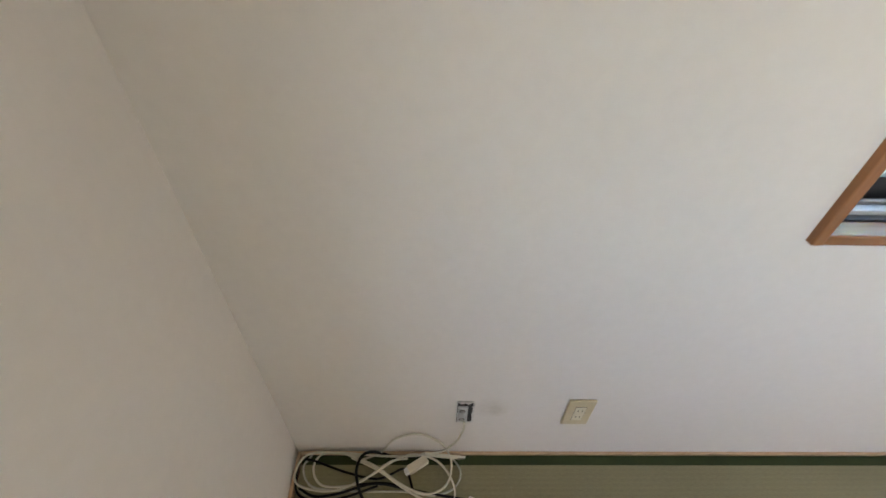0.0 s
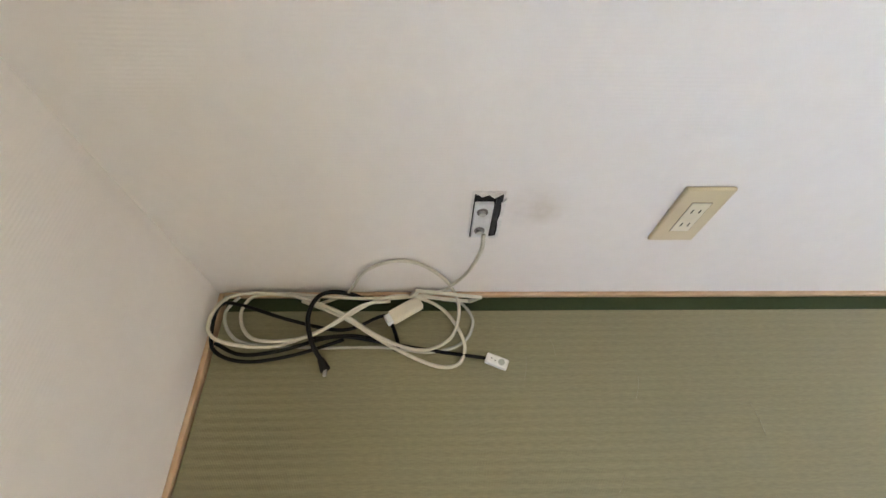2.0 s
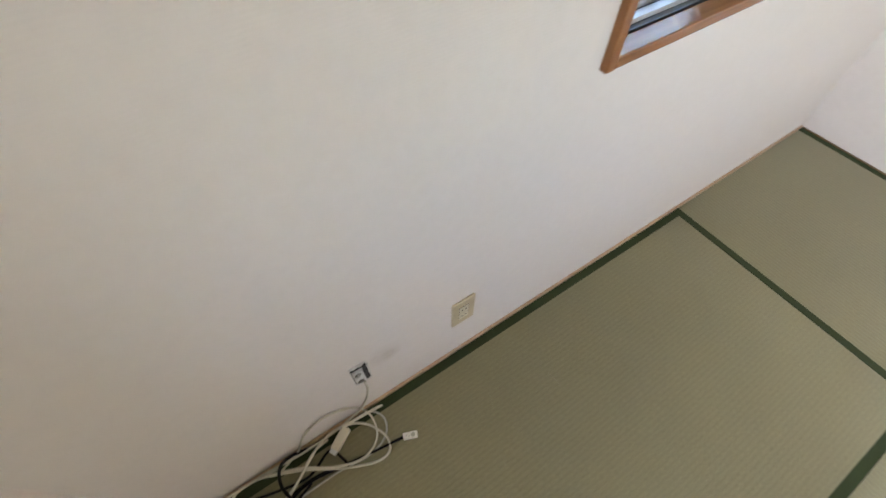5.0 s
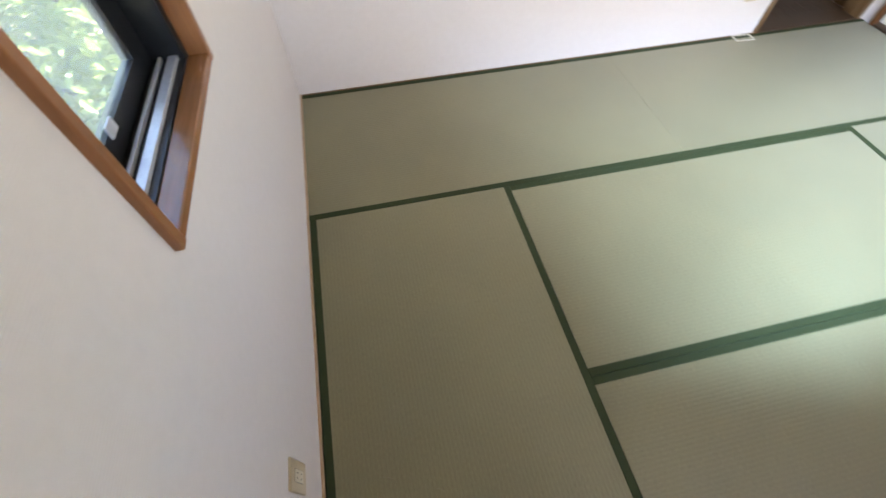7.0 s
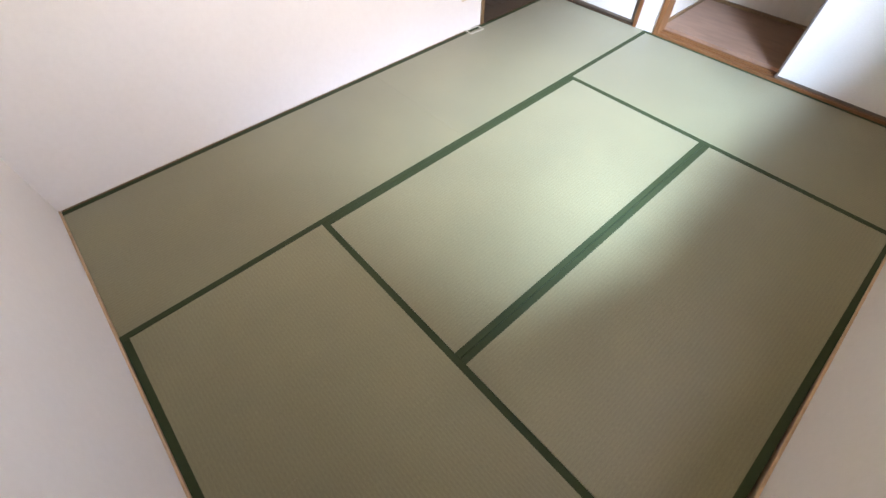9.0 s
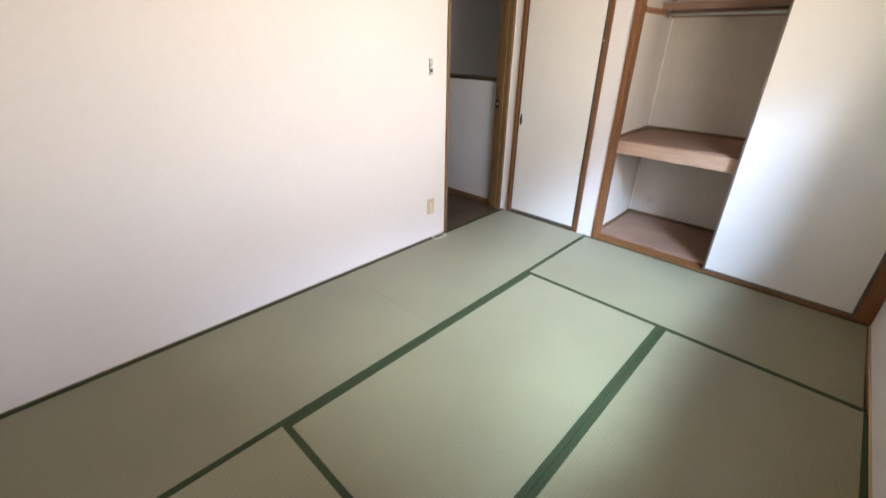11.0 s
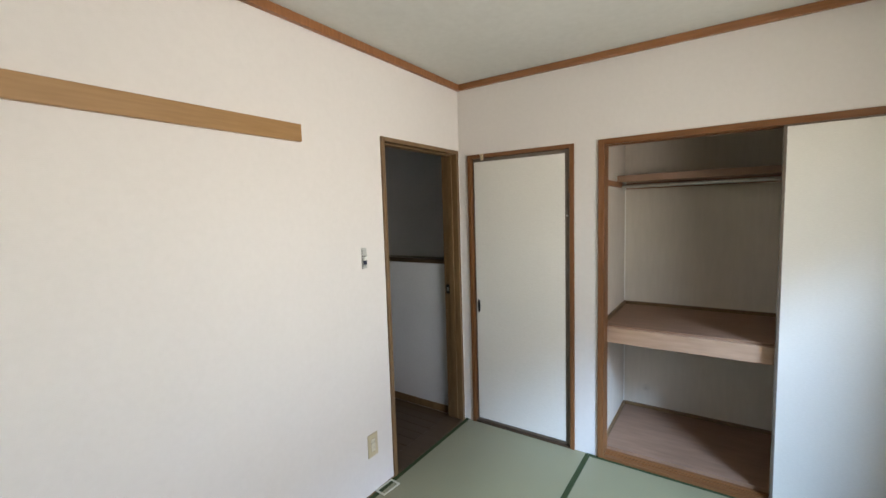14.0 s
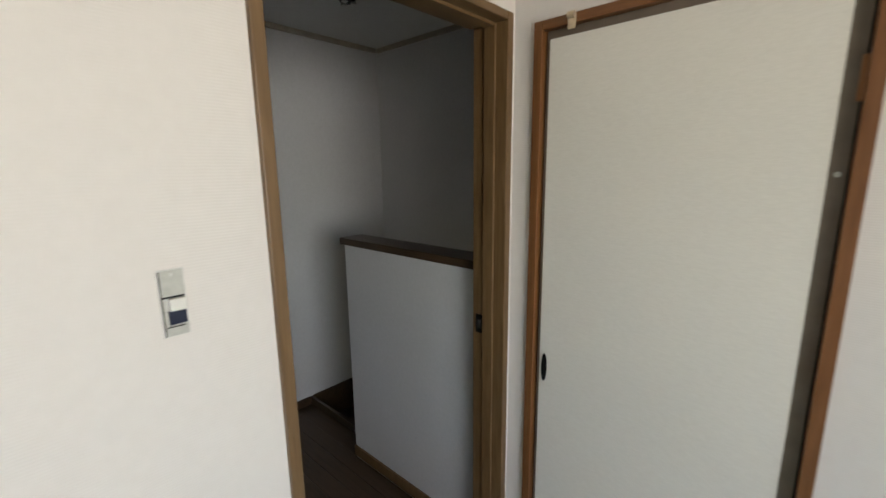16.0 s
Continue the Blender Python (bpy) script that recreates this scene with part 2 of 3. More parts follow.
def stain(m, at, radius, colour, strength):
    """A faint soft-edged mark of dirt at one spot of a papered wall."""
    n, link = m.node_tree.nodes, m.node_tree.links.new
    b = n["Principled BSDF"]
    base = b.inputs["Base Color"].links[0].from_socket
    co, far, fuzz = n.new("ShaderNodeTexCoord"), n.new("ShaderNodeVectorMath"), n.new("ShaderNodeTexNoise")
    far.operation, far.inputs[1].default_value = "DISTANCE", at
    fuzz.inputs["Scale"].default_value = 45
    link(co.outputs["Object"], far.inputs[0]), link(co.outputs["Object"], fuzz.inputs["Vector"])
    fall, mul, mix = n.new("ShaderNodeMapRange"), n.new("ShaderNodeMath"), n.new("ShaderNodeMix")
    fall.inputs["From Min"].default_value, fall.inputs["From Max"].default_value = 0.0, radius
    fall.inputs["To Min"].default_value, fall.inputs["To Max"].default_value = strength, 0.0
    mul.operation, mix.data_type = "MULTIPLY", "RGBA"
    link(far.outputs["Value"], fall.inputs["Value"])
    link(fall.outputs[0], mul.inputs[0]), link(fuzz.outputs["Fac"], mul.inputs[1])
    link(mul.outputs[0], mix.inputs["Factor"]), link(base, mix.inputs[6])
    mix.inputs[7].default_value = (*colour, 1)
    link(mix.outputs[2], b.inputs["Base Color"])


stain(WALLPAPER, (0.578, RD, 0.297), 0.06, (0.36, 0.31, 0.24), 0.6)
stain(WALLPAPER, (0.600, RD, 0.275), 0.03, (0.36, 0.30, 0.20), 0.5)
stain(SHADED_CLOSET_PAPER, (1.70, -0.79, 0.20), 0.035, (0.22, 0.18, 0.14), 0.9)
stain(SHADED_CLOSET_PAPER, (1.45, -0.79, 0.60), 0.10, (0.30, 0.26, 0.21), 0.5)
GLASS = bpy.data.materials.new("window_glass")
GLASS.use_nodes = True
GLASS.node_tree.nodes["Principled BSDF"].inputs["Transmission Weight"].default_value = 1
GLASS.node_tree.nodes["Principled BSDF"].inputs["Roughness"].default_value = 0.0
GLASS.node_tree.nodes["Principled BSDF"].inputs["IOR"].default_value = 1.02

# A white translucent share imitates reflections and haze over the pane.
haze, veil = GLASS.node_tree.nodes.new("ShaderNodeBsdfTranslucent"), GLASS.node_tree.nodes.new("ShaderNodeMixShader")
haze.inputs["Color"].default_value, veil.inputs["Fac"].default_value = (0.85, 0.90, 0.92, 1), 0.14
GLASS.node_tree.links.new(GLASS.node_tree.nodes["Principled BSDF"].outputs[0], veil.inputs[1])
GLASS.node_tree.links.new(haze.outputs[0], veil.inputs[2])
GLASS.node_tree.links.new(veil.outputs[0], GLASS.node_tree.nodes["Material Output"].inputs["Surface"])

# ---- builders ----
ORIGIN = {}


def block(bm, x0, x1, y0, y1, z0, z1):
    """Adds a box to bm."""
    v = [bm.verts.new((x, y, z)) for z in (z0, z1) for x, y in ((x0, y0), (x1, y0), (x1, y1), (x0, y1))]
    for f in ((3, 2, 1, 0), (4, 5, 6, 7), (0, 1, 5, 4), (1, 2, 6, 5), (2, 3, 7, 6), (3, 0, 4, 7)):
        bm.faces.new([v[i] for i in f])
    return bm


def box(x0, x1, y0, y1, z0, z1, bevel=0.0, segments=2):
    bm = block(bmesh.new(), x0, x1, y0, y1, z0, z1)
    if bevel:
        bmesh.ops.bevel(bm, geom=bm.edges[:], offset=bevel, segments=segments, affect="EDGES", profile=0.5)
    return bm


def boxes(*rows):
    bm = bmesh.new()
    for r in rows:
        block(bm, *r)
    return bm


def rod(a, b, r, n=16, r2=None):
    """A closed cylinder from a to b."""
    bm = bmesh.new()
    a, b = Vector(a), Vector(b)
    m = Matrix.Translation((a + b) / 2) @ (b - a).to_track_quat("Z", "Y").to_matrix().to_4x4()
    bmesh.ops.create_cone(bm, cap_ends=True, segments=n, radius1=r, radius2=r if r2 is None else r2, depth=(b - a).length, matrix=m)
    return bm


def tube(points, r, sides=8, steps=8):
    """A round cable through soft control points."""
    p = [Vector(q) for q in points]
    p = [2 * p[0] - p[1]] + p + [2 * p[-1] - p[-2]]
    line = []
    for i in range(1, len(p) - 2):
        for k in range(steps):
            t = k / steps
            line.append(0.5 * ((2 * p[i]) + (p[i + 1] - p[i - 1]) * t + (2 * p[i - 1] - 5 * p[i] + 4 * p[i + 1] - p[i + 2]) * t * t + (3 * p[i] - p[i - 1] - 3 * p[i + 1] + p[i + 2]) * t ** 3))
    line.append(p[-2])
    bm = bmesh.new()
    rings, side = [], Vector((0, 0, 1))
    for i, c in enumerate(line):
        way = (line[min(i + 1, len(line) - 1)] - line[max(i - 1, 0)]).normalized()
        side = (side - way * side.dot(way)).normalized()
        up = way.cross(side)
        rings.append([bm.verts.new(c + r * (math.cos(a) * side + math.sin(a) * up)) for a in (2 * math.pi * k / sides for k in range(sides))])
    for u, v in zip(rings, rings[1:]):
        for k in range(sides):
            bm.faces.new((u[k], u[(k + 1) % sides], v[(k + 1) % sides], v[k]))
    bm.faces.new(rings[0][::-1]), bm.faces.new(rings[-1])
    for f in bm.faces:
        f.smooth = True
    return bm


def mesh_of(name, bm, mat, origin=(0, 0, 0)):
    bm.transform(Matrix.Translation(-Vector(origin)))
    bmesh.ops.recalc_face_normals(bm, faces=bm.faces[:])
    me = bpy.data.meshes.new(name)
    bm.to_mesh(me)
    bm.free()
    me.materials.append(mat)
    return me


def part(name, bm, mat, parent, label=""):
    """Links bm, in world coordinates, as one mesh under a thing or a part."""
    org = ORIGIN[parent]
    ob = new(name, mesh_of(name, bm, mat, org))
    ob.parent = parent
    ORIGIN[ob] = org
    return tagged(ob, label)


def thing(name, at, label, category, group="", kind=""):
    """An empty at the base of a thing that takes parts."""
    ob = new(name)
    ob.location = at
    ob.empty_display_size = 0.05
    ORIGIN[ob] = Vector(at)
    return tagged(ob, label, category, group, kind)


def solid(name, bm, mat, label, category, group="", kind="", at=(0, 0, 0)):
    """A thing that is one mesh."""
    ob = new(name, mesh_of(name, bm, mat, at))
    ob.location = at
    ORIGIN[ob] = Vector(at)
    return tagged(ob, label, category, group, kind)


def structure(name, bm, mat, label, category):
    return solid(name, bm, mat, label, category, kind="structure")


def skewed(bm):
    """Leans a piece of the west wall out of square, as the wall stands."""
    for v in bm.verts:
        v.co.x += SKEW * (1 - v.co.y / RD)
    return bm


# ---- the room's shell ----
NT = 0.15
y1 = RD + NT
def pierced(lo, hi, a0, a1, u0, u1, z0, z1, along):
    """A wall from a0 to a1 with one opening; along says which axis it runs on, lo and hi its two faces."""
    rows = [(a0, u0 - CUT, -0.1, RH), (u1 + CUT, a1, -0.1, RH), (u0 - CUT, u1 + CUT, -0.1, z0 - CUT), (u0 - CUT, u1 + CUT, z1 + CUT, RH)]
    return boxes(*[(a, b, lo, hi, c, d) if along == "x" else (lo, hi, a, b, c, d) for a, b, c, d in rows])


structure("wall_north", pierced(RD, y1, -WT, RW + WT, *WIN_N, "x"), WALLPAPER, "off-white papered wall with a small window", "wall")
structure("wall_west", skewed(pierced(-WT, XW, 0, RD, *WIN_W, "y")), WALLPAPER, "off-white papered wall with a wide window", "wall")
DY0, DY1, DZ = 0.027, 0.852, 2.045
structure("wall_east", boxes((RW, RW + WT, 0, DY0, -0.1, RH), (RW, RW + WT, DY1, RD, -0.1, RH), (RW, RW + WT, DY0, DY1, DZ, RH)),
          WALLPAPER, "long off-white papered wall with an open doorway", "wall")
CX0, CX1, CZ = 0.0, 1.868, 2.010      # closet opening
SX0, SX1, SZ = 2.016, 2.788, 2.006    # small cupboard door
structure("wall_south", boxes((-WT, RW + WT, -WT, 0, CZ, RH), (CX1, SX0, -WT, 0, -0.1, CZ), (SX1, RW + WT, -WT, 0, -0.1, CZ), (SX0, SX1, -WT, 0, SZ, CZ)),
          WALLPAPER, "off-white papered wall with closet and cupboard openings", "wall")
structure("wall_cupboard_back", box(SX0 - 0.05, SX1 + 0.05, -0.22, -WT - 0.002, -0.1, 2.3), SHADED_CLOSET_PAPER, "plain wall closing the cupboard", "wall")
structure("floor", box(-WT, RW + 0.004, -WT, y1, -0.16, -0.056), PLY, "wooden subfloor under the tatami mats", "floor")
structure("ceiling", box(-WT, RW + WT, -WT, y1, RH, RH + 0.1), CEILING, "plain off-white papered ceiling", "ceiling")

# Ceiling moulding.
t0, t1 = RH - 0.042, RH
for name, dims in (("trim_north", (XW + 0.028, RW - 0.028, RD - 0.028, RD, t0, t1)), ("trim_south", (XW + 0.028, RW - 0.028, 0, 0.028, t0, t1))):
    structure(name, box(*dims, 0.004), WOOD_H, "brown wooden ceiling moulding", "moulding")
for name, piece in (("trim_west", skewed(box(XW, XW + 0.028, 0, RD, t0, t1, 0.004))), ("trim_east", box(RW - 0.028, RW, 0, RD, t0, t1, 0.004))):
    structure(name, piece, WOOD, "brown wooden ceiling moulding", "moulding")

# Thin strips between mats and walls.
structure("baseboard_north", box(XW + 0.012, RW - 0.004, RD - 0.008, RD, -0.05, 0.010, 0.002), PALE_WOOD, "thin pale wooden strip along the wall foot", "strip")
structure("baseboard_west", skewed(box(XW, XW + 0.010, 0.013, RD, -0.05, 0.006, 0.002)), PALE_WOOD, "thin pale wooden strip along the wall foot", "strip")
structure("baseboard_east", box(RW - 0.006, RW, DY1, RD - 0.01, -0.05, 0.004), DOOR_WOOD, "thin brown wooden strip along the wall foot", "strip")


# ---- tatami mats ----
def tatami_mat(x, y, length, width, turn):
    """One mat, long along local x, its cloth borders along the long sides."""
    L, B = length - 0.0005, width - 0.002
    root = thing("tatami_mat", (0, 0, 0), "green-brown woven rush tatami mat with dark green cloth borders", "tatami mat", "tatami mats covering the floor")
    part("rush_surface", box(-L / 2, L / 2, -B / 2 + 0.004, B / 2 - 0.004, -0.054, 0, 0.001), TATAMI, root)
    for s in (-1, 1):
        a, b = sorted((s * (B / 2 - 0.030), s * B / 2))
        part("cloth_border", box(-L / 2 - 0.0005, L / 2 + 0.0005, a, b, -0.055, 0.0012, 0.001, 1), BORDER, root, "dark green cloth border")
    root.matrix_basis = pose(x, y, 0, 0, 0, turn)
    return root


MA, MB, MC, MD = 0.036, 0.964, 1.912, RW - 0.007    # mat joints from west to east
NY, SY = RD - 0.009, 0.0
for x, y, length, width, turn in (((MA - 0.042 + MC) / 2, NY - M / 2, MC - MA + 0.042, M, 0), ((MA + 0.02 + MC) / 2, SY + M / 2, MC - MA - 0.02, M, 180),
                                  ((0.022 + MB) / 2, (NY + SY) / 2, NY - SY - 2 * M, MB - 0.022, 90), ((MB + MC) / 2, (NY + SY) / 2, NY - SY - 2 * M, MC - MB, 270),
                                  ((MC + MD) / 2, NY * 0.75, NY / 2, MD - MC, 90), ((MC + MD) / 2, NY * 0.25, NY / 2, MD - MC, 270)):
    tatami_mat(x, y, length, width, turn)

# ---- north window ----
wx0, wx1, wz0, wz1 = WIN_N
win = thing("window_1", ((wx0 + wx1) / 2, RD, wz0), "small window with brown wooden casing and black aluminium sash", "window", kind="structure")
c = 0.023
for name, dims in (("casing_side", (wx0 - c, wx0, RD - 0.016, RD + 0.032, wz0 - c, wz1 + c)), ("casing_side", (wx1, wx1 + c, RD - 0.016, RD + 0.032, wz0 - c, wz1 + c))):
    part(name, box(*dims, 0.003), WOOD, win)
part("sill", box(wx0, wx1, RD - 0.014, RD + 0.032, wz0 - c, wz0, 0.003), WOOD_H, win)
part("casing_head", box(wx0, wx1, RD - 0.014, RD + 0.032, wz1, wz1 + c, 0.003), WOOD_H, win)
ya = RD + 0.032
frame_part = part("sash_frame", boxes((wx0 - c, wx0 + 0.02, ya, y1 + 0.01, wz0 - c, wz1 + c), (wx1 - 0.02, wx1 + c, ya, y1 + 0.01, wz0 - c, wz1 + c),
                                      (wx0 + 0.02, wx1 - 0.02, ya, y1 + 0.01, wz0 - c, wz0 + 0.004), (wx0 + 0.02, wx1 - 0.02, ya, y1 + 0.01, wz1 - 0.02, wz1 + c)), ALU_DARK, win, "black aluminium window frame")
for y, wide in ((ya + 0.014, 0.020), (ya + 0.048, 0.008)):
    part("track_rail", box(wx0 + 0.02, wx1 - 0.02, y, y + wide, wz0 + 0.004, wz0 + 0.014, 0.001), ALU, frame_part, "silver sliding rail")
sy = ya + 0.070
sash = part("sash", boxes((wx0 + 0.02, wx0 + 0.06, sy, sy + 0.024, wz0 + 0.005, wz1 - 0.02), (wx1 - 0.095, wx1 - 0.02, sy, sy + 0.024, wz0 + 0.005, wz1 - 0.02),
                          (wx0 + 0.06, wx1 - 0.095, sy, sy + 0.024, wz0 + 0.005, wz0 + 0.055), (wx0 + 0.06, wx1 - 0.095, sy, sy + 0.024, wz1 - 0.06, wz1 - 0.02)), ALU_DARK, win)
pane = part("pane", box(wx0 + 0.05, wx1 - 0.085, sy + 0.009, sy + 0.014, wz0 + 0.045, wz1 - 0.05), GLASS, sash)
pane.visible_shadow = False
part("catch", box(wx0 + 0.20, wx0 + 0.235, sy - 0.006, sy - 0.001, wz0 + 0.045, wz0 + 0.07, 0.001), ALU, sash, "small pale grey sash tab")

# ---- west window, behind the walker ----
wy0, wy1, vz0, vz1 = WIN_W
big = thing("window_2", (0, (wy0 + wy1) / 2, vz0), "wide window with brown wooden casing and black aluminium sashes", "window", kind="structure")
for dims in ((-0.06, XW + 0.045, wy0 - c, wy0, vz0 - c, vz1 + c), (-0.06, XW + 0.045, wy1, wy1 + c, vz0 - c, vz1 + c)):
    part("casing_side", box(*dims, 0.003), WOOD, big)
part("sill", box(-0.06, XW + 0.045, wy0, wy1, vz0 - c, vz0, 0.003), RAIL_WOOD, big)
part("casing_head", box(-0.06, XW + 0.045, wy0, wy1, vz1, vz1 + c, 0.003), RAIL_WOOD, big)
part("sash_frame", boxes((-0.10, -0.06, wy0 - 0.02, wy0 + 0.03, vz0 - 0.02, vz1 + 0.02), (-0.10, -0.06, wy1 - 0.03, wy1 + 0.02, vz0 - 0.02, vz1 + 0.02),
                         (-0.10, -0.06, wy0 + 0.03, wy1 - 0.03, vz0 - 0.02, vz0 + 0.03), (-0.10, -0.06, wy0 + 0.03, wy1 - 0.03, vz1 - 0.03, vz1 + 0.02),
                         (-0.10, -0.06, (wy0 + wy1) / 2 - 0.015, (wy0 + wy1) / 2 + 0.015, vz0 + 0.03, vz1 - 0.03)), ALU_DARK, big, "black aluminium sash frame")

# ---- picture rail on the east wall ----
solid("picture_rail", box(RW - 0.022, RW, 1.403, RD - 0.002, 1.944, 2.023, 0.003), RAIL_WOOD, "long flat light-brown wooden rail on the papered wall", "rail", kind="structure")

# ---- doorway to the hall ----
dw = thing("door_frame_1", (RW, (DY0 + DY1) / 2, 0), "brown wooden door frame around the open doorway", "door frame", kind="structure")
fx0, fx1 = RW - 0.013, RW + WT + 0.013
part("jamb", box(fx0, RW + WT + 0.002, DY0 - 0.001, DY0 + 0.030, 0, DZ, 0.003), DOOR_WOOD, dw)
part("jamb", box(fx0, fx1, DY1 - 0.026, DY1 + 0.001, 0, DZ, 0.003), DOOR_WOOD, dw)
part("head", box(fx0, fx1, DY0 + 0.030, DY1 - 0.026, DZ - 0.026, DZ, 0.003), DOOR_HEAD, dw)
part("stop", box(RW + 0.030, RW + 0.072, DY0 + 0.030, DY0 + 0.040, 0.012, DZ - 0.026, 0.002), DOOR_WOOD, dw)
part("stop", box(RW + 0.030, RW + 0.072, DY1 - 0.034, DY1 - 0.026, 0.012, DZ - 0.026, 0.002), DOOR_WOOD, dw)
part("stop", box(RW + 0.030, RW + 0.072, DY0 + 0.040, DY1 - 0.034, DZ - 0.036, DZ - 0.026, 0.002), DOOR_HEAD, dw)
part("threshold", box(fx0, fx1, DY0 + 0.030, DY1 - 0.026, -0.06, 0.010, 0.003), DARK_WOOD, dw, "dark brown threshold")
strike = part("strike_plate", boxes((RW + 0.074, RW + 0.106, DY0 + 0.030, DY0 + 0.033, 0.985, 1.055)), BLACK, dw, "dark metal strike plate")
part("strike_hole", box(RW + 0.084, RW + 0.096, DY0 + 0.0331, DY0 + 0.0342, 1.005, 1.035), STEEL, strike)

# ---- small cupboard door ----
cd = thing("cupboard_door", ((SX0 + SX1) / 2, 0, 0), "closed off-white papered cupboard door with taupe edges", "door")
part("panel", box(SX0 + 0.062, SX1 - 0.044, -0.030, -0.008, 0.034, SZ - 0.052, 0.001), FUSUMA, cd)
part("edge_band", boxes((SX0 + 0.032, SX0 + 0.062, -0.034, -0.011, 0.014, SZ - 0.028), (SX1 - 0.044, SX1 - 0.034, -0.034, -0.011, 0.014, SZ - 0.028),
                        (SX0 + 0.062, SX1 - 0.044, -0.034, -0.011, SZ - 0.052, SZ - 0.028), (SX0 + 0.062, SX1 - 0.044, -0.034, -0.011, 0.014, 0.034)), TAUPE, cd, "taupe plastic edge band")
pull_bm = rod((2.725, -0.0085, 0.9), (2.725, -0.004, 0.9), 0.05, 24)
bmesh.ops.scale(pull_bm, vec=(0.2, 1, 1), verts=pull_bm.verts[:], space=Matrix.Translation((-2.725, 0, -0.9)))
part("recessed_pull", pull_bm, BLACK, cd, "slim black finger pull")
part("screw", rod((SX0 + 0.047, -0.012, 1.555), (SX0 + 0.047, -0.009, 1.555), 0.006, 12), STEEL, cd, "small shiny screw head")
part("hinge", box(SX0 + 0.026, SX0 + 0.038, -0.012, -0.002, 1.70, 1.79, 0.002), WOOD, cd)
cf = thing("door_frame_2", ((SX0 + SX1) / 2, 0, 0), "orange-brown wooden frame around the cupboard door", "door frame", kind="structure")
part("jamb", box(SX0 - 0.001, SX0 + 0.027, -0.10, 0.012, 0, SZ, 0.002), SHADED_WOOD, cf)
part("jamb", box(SX1 - 0.027, SX1 + 0.001, -0.10, 0.012, 0, SZ, 0.002), SHADED_WOOD, cf)
part("head", box(SX0 + 0.027, SX1 - 0.027, -0.10, 0.012, SZ - 0.027, SZ, 0.002), SHADED_WOOD_H, cf)
part("sill", box(SX0 + 0.027, SX1 - 0.027, -0.10, 0.008, -0.05, 0.012, 0.002), DARK_WOOD, cf, "dark brown sill")
# Added black sheet: the shade in the slits round the door, as colour.
part("backing", box(SX0 + 0.027, SX1 - 0.027, -0.06, -0.05, 0.012, SZ - 0.027), BLACK, cf, "black sheet standing in for the dark gap behind the door")
rc = thing("roller_catch", (2.665, 0.012, SZ - 0.03), "small pale plastic roller catch on the frame", "catch")
part("bracket", box(2.653, 2.677, 0.012, 0.020, SZ - 0.045, SZ - 0.004, 0.003), BRASS, rc)
part("roller", rod((2.655, 0.022, SZ - 0.008), (2.675, 0.022, SZ - 0.008), 0.009, 14), BRASS, rc)

# ---- closet ----
BY = -0.79
structure("closet_wall_back", box(-WT, CX1 + 0.1, BY - 0.1, BY, -0.1, 2.4), SHADED_CLOSET_PAPER, "off-white papered closet back wall", "wall")
structure("closet_wall_east", box(CX1 - 0.004, CX1 + 0.1, BY, -WT - 0.001, -0.1, 2.4), SHADED_CLOSET_PAPER, "off-white papered closet side wall", "wall")
structure("closet_wall_west", box(-WT, 0, BY, -WT - 0.001, -0.1, 2.4), SHADED_CLOSET_PAPER, "off-white papered closet side wall", "wall")
structure("closet_ceiling", box(0, CX1 - 0.004, BY, -WT - 0.001, 2.32, 2.4), PLY, "brown plywood closet ceiling", "ceiling")
structure("trim_closet_corner", boxes((CX1 - 0.011, CX1 - 0.004, BY, BY + 0.006, 0.875, 1.732), (CX1 - 0.011, CX1 - 0.004, BY, BY + 0.006, 0.065, 0.768)), WHITE_PLASTIC, "thin white sealed bead in the closet corner", "bead")
structure("closet_floor", box(0, CX1 - 0.004, BY, -0.088, -0.1, 0.040), PLY, "brown plywood closet floor with scuffs", "floor")
for z, tag in ((0.040, "lower"), (0.850, "upper")):
    structure("baseboard_closet_" + tag, boxes((0.0, CX1 - 0.004, BY, BY + 0.014, z + 0.001, z + 0.024), (CX1 - 0.018, CX1 - 0.004, BY + 0.014, -0.10, z + 0.001, z + 0.024)),
              DOOR_WOOD, "brown wooden skirting inside the closet", "skirting")
cl = thing("door_frame_3", (CX1 / 2, 0, 0), "orange-brown wooden closet frame with grooved sill", "door frame", kind="structure")
part("jamb", box(CX1 - 0.036, CX1 + 0.001, -0.10, 0.012, 0, CZ, 0.003), SHADED_WOOD, cl)
part("jamb", box(0.045, 0.125, -0.10, 0.012, 0, CZ, 0.003), SHADED_WOOD, cl)
part("head", boxes((0.125, CX1 - 0.036, -0.10, -0.062, CZ - 0.034, CZ), (0.125, CX1 - 0.036, -0.037, -0.034, CZ - 0.034, CZ), (0.125, CX1 - 0.036, -0.009, 0.012, CZ - 0.034, CZ), (0.125, CX1 - 0.036, -0.062, -0.037, CZ - 0.014, CZ), (0.125, CX1 - 0.036, -0.034, -0.009, CZ - 0.014, CZ)), SHADED_WOOD_H, cl)
part("grooved_sill", boxes((0.125, CX1 - 0.036, -0.10, 0.012, -0.05, 0.014), (0.125, CX1 - 0.036, -0.10, -0.062, 0.014, 0.019), (0.125, CX1 - 0.036, -0.037, -0.034, 0.014, 0.019), (0.125, CX1 - 0.036, -0.009, 0.012, 0.014, 0.019)), SHADED_WOOD_H, cl)


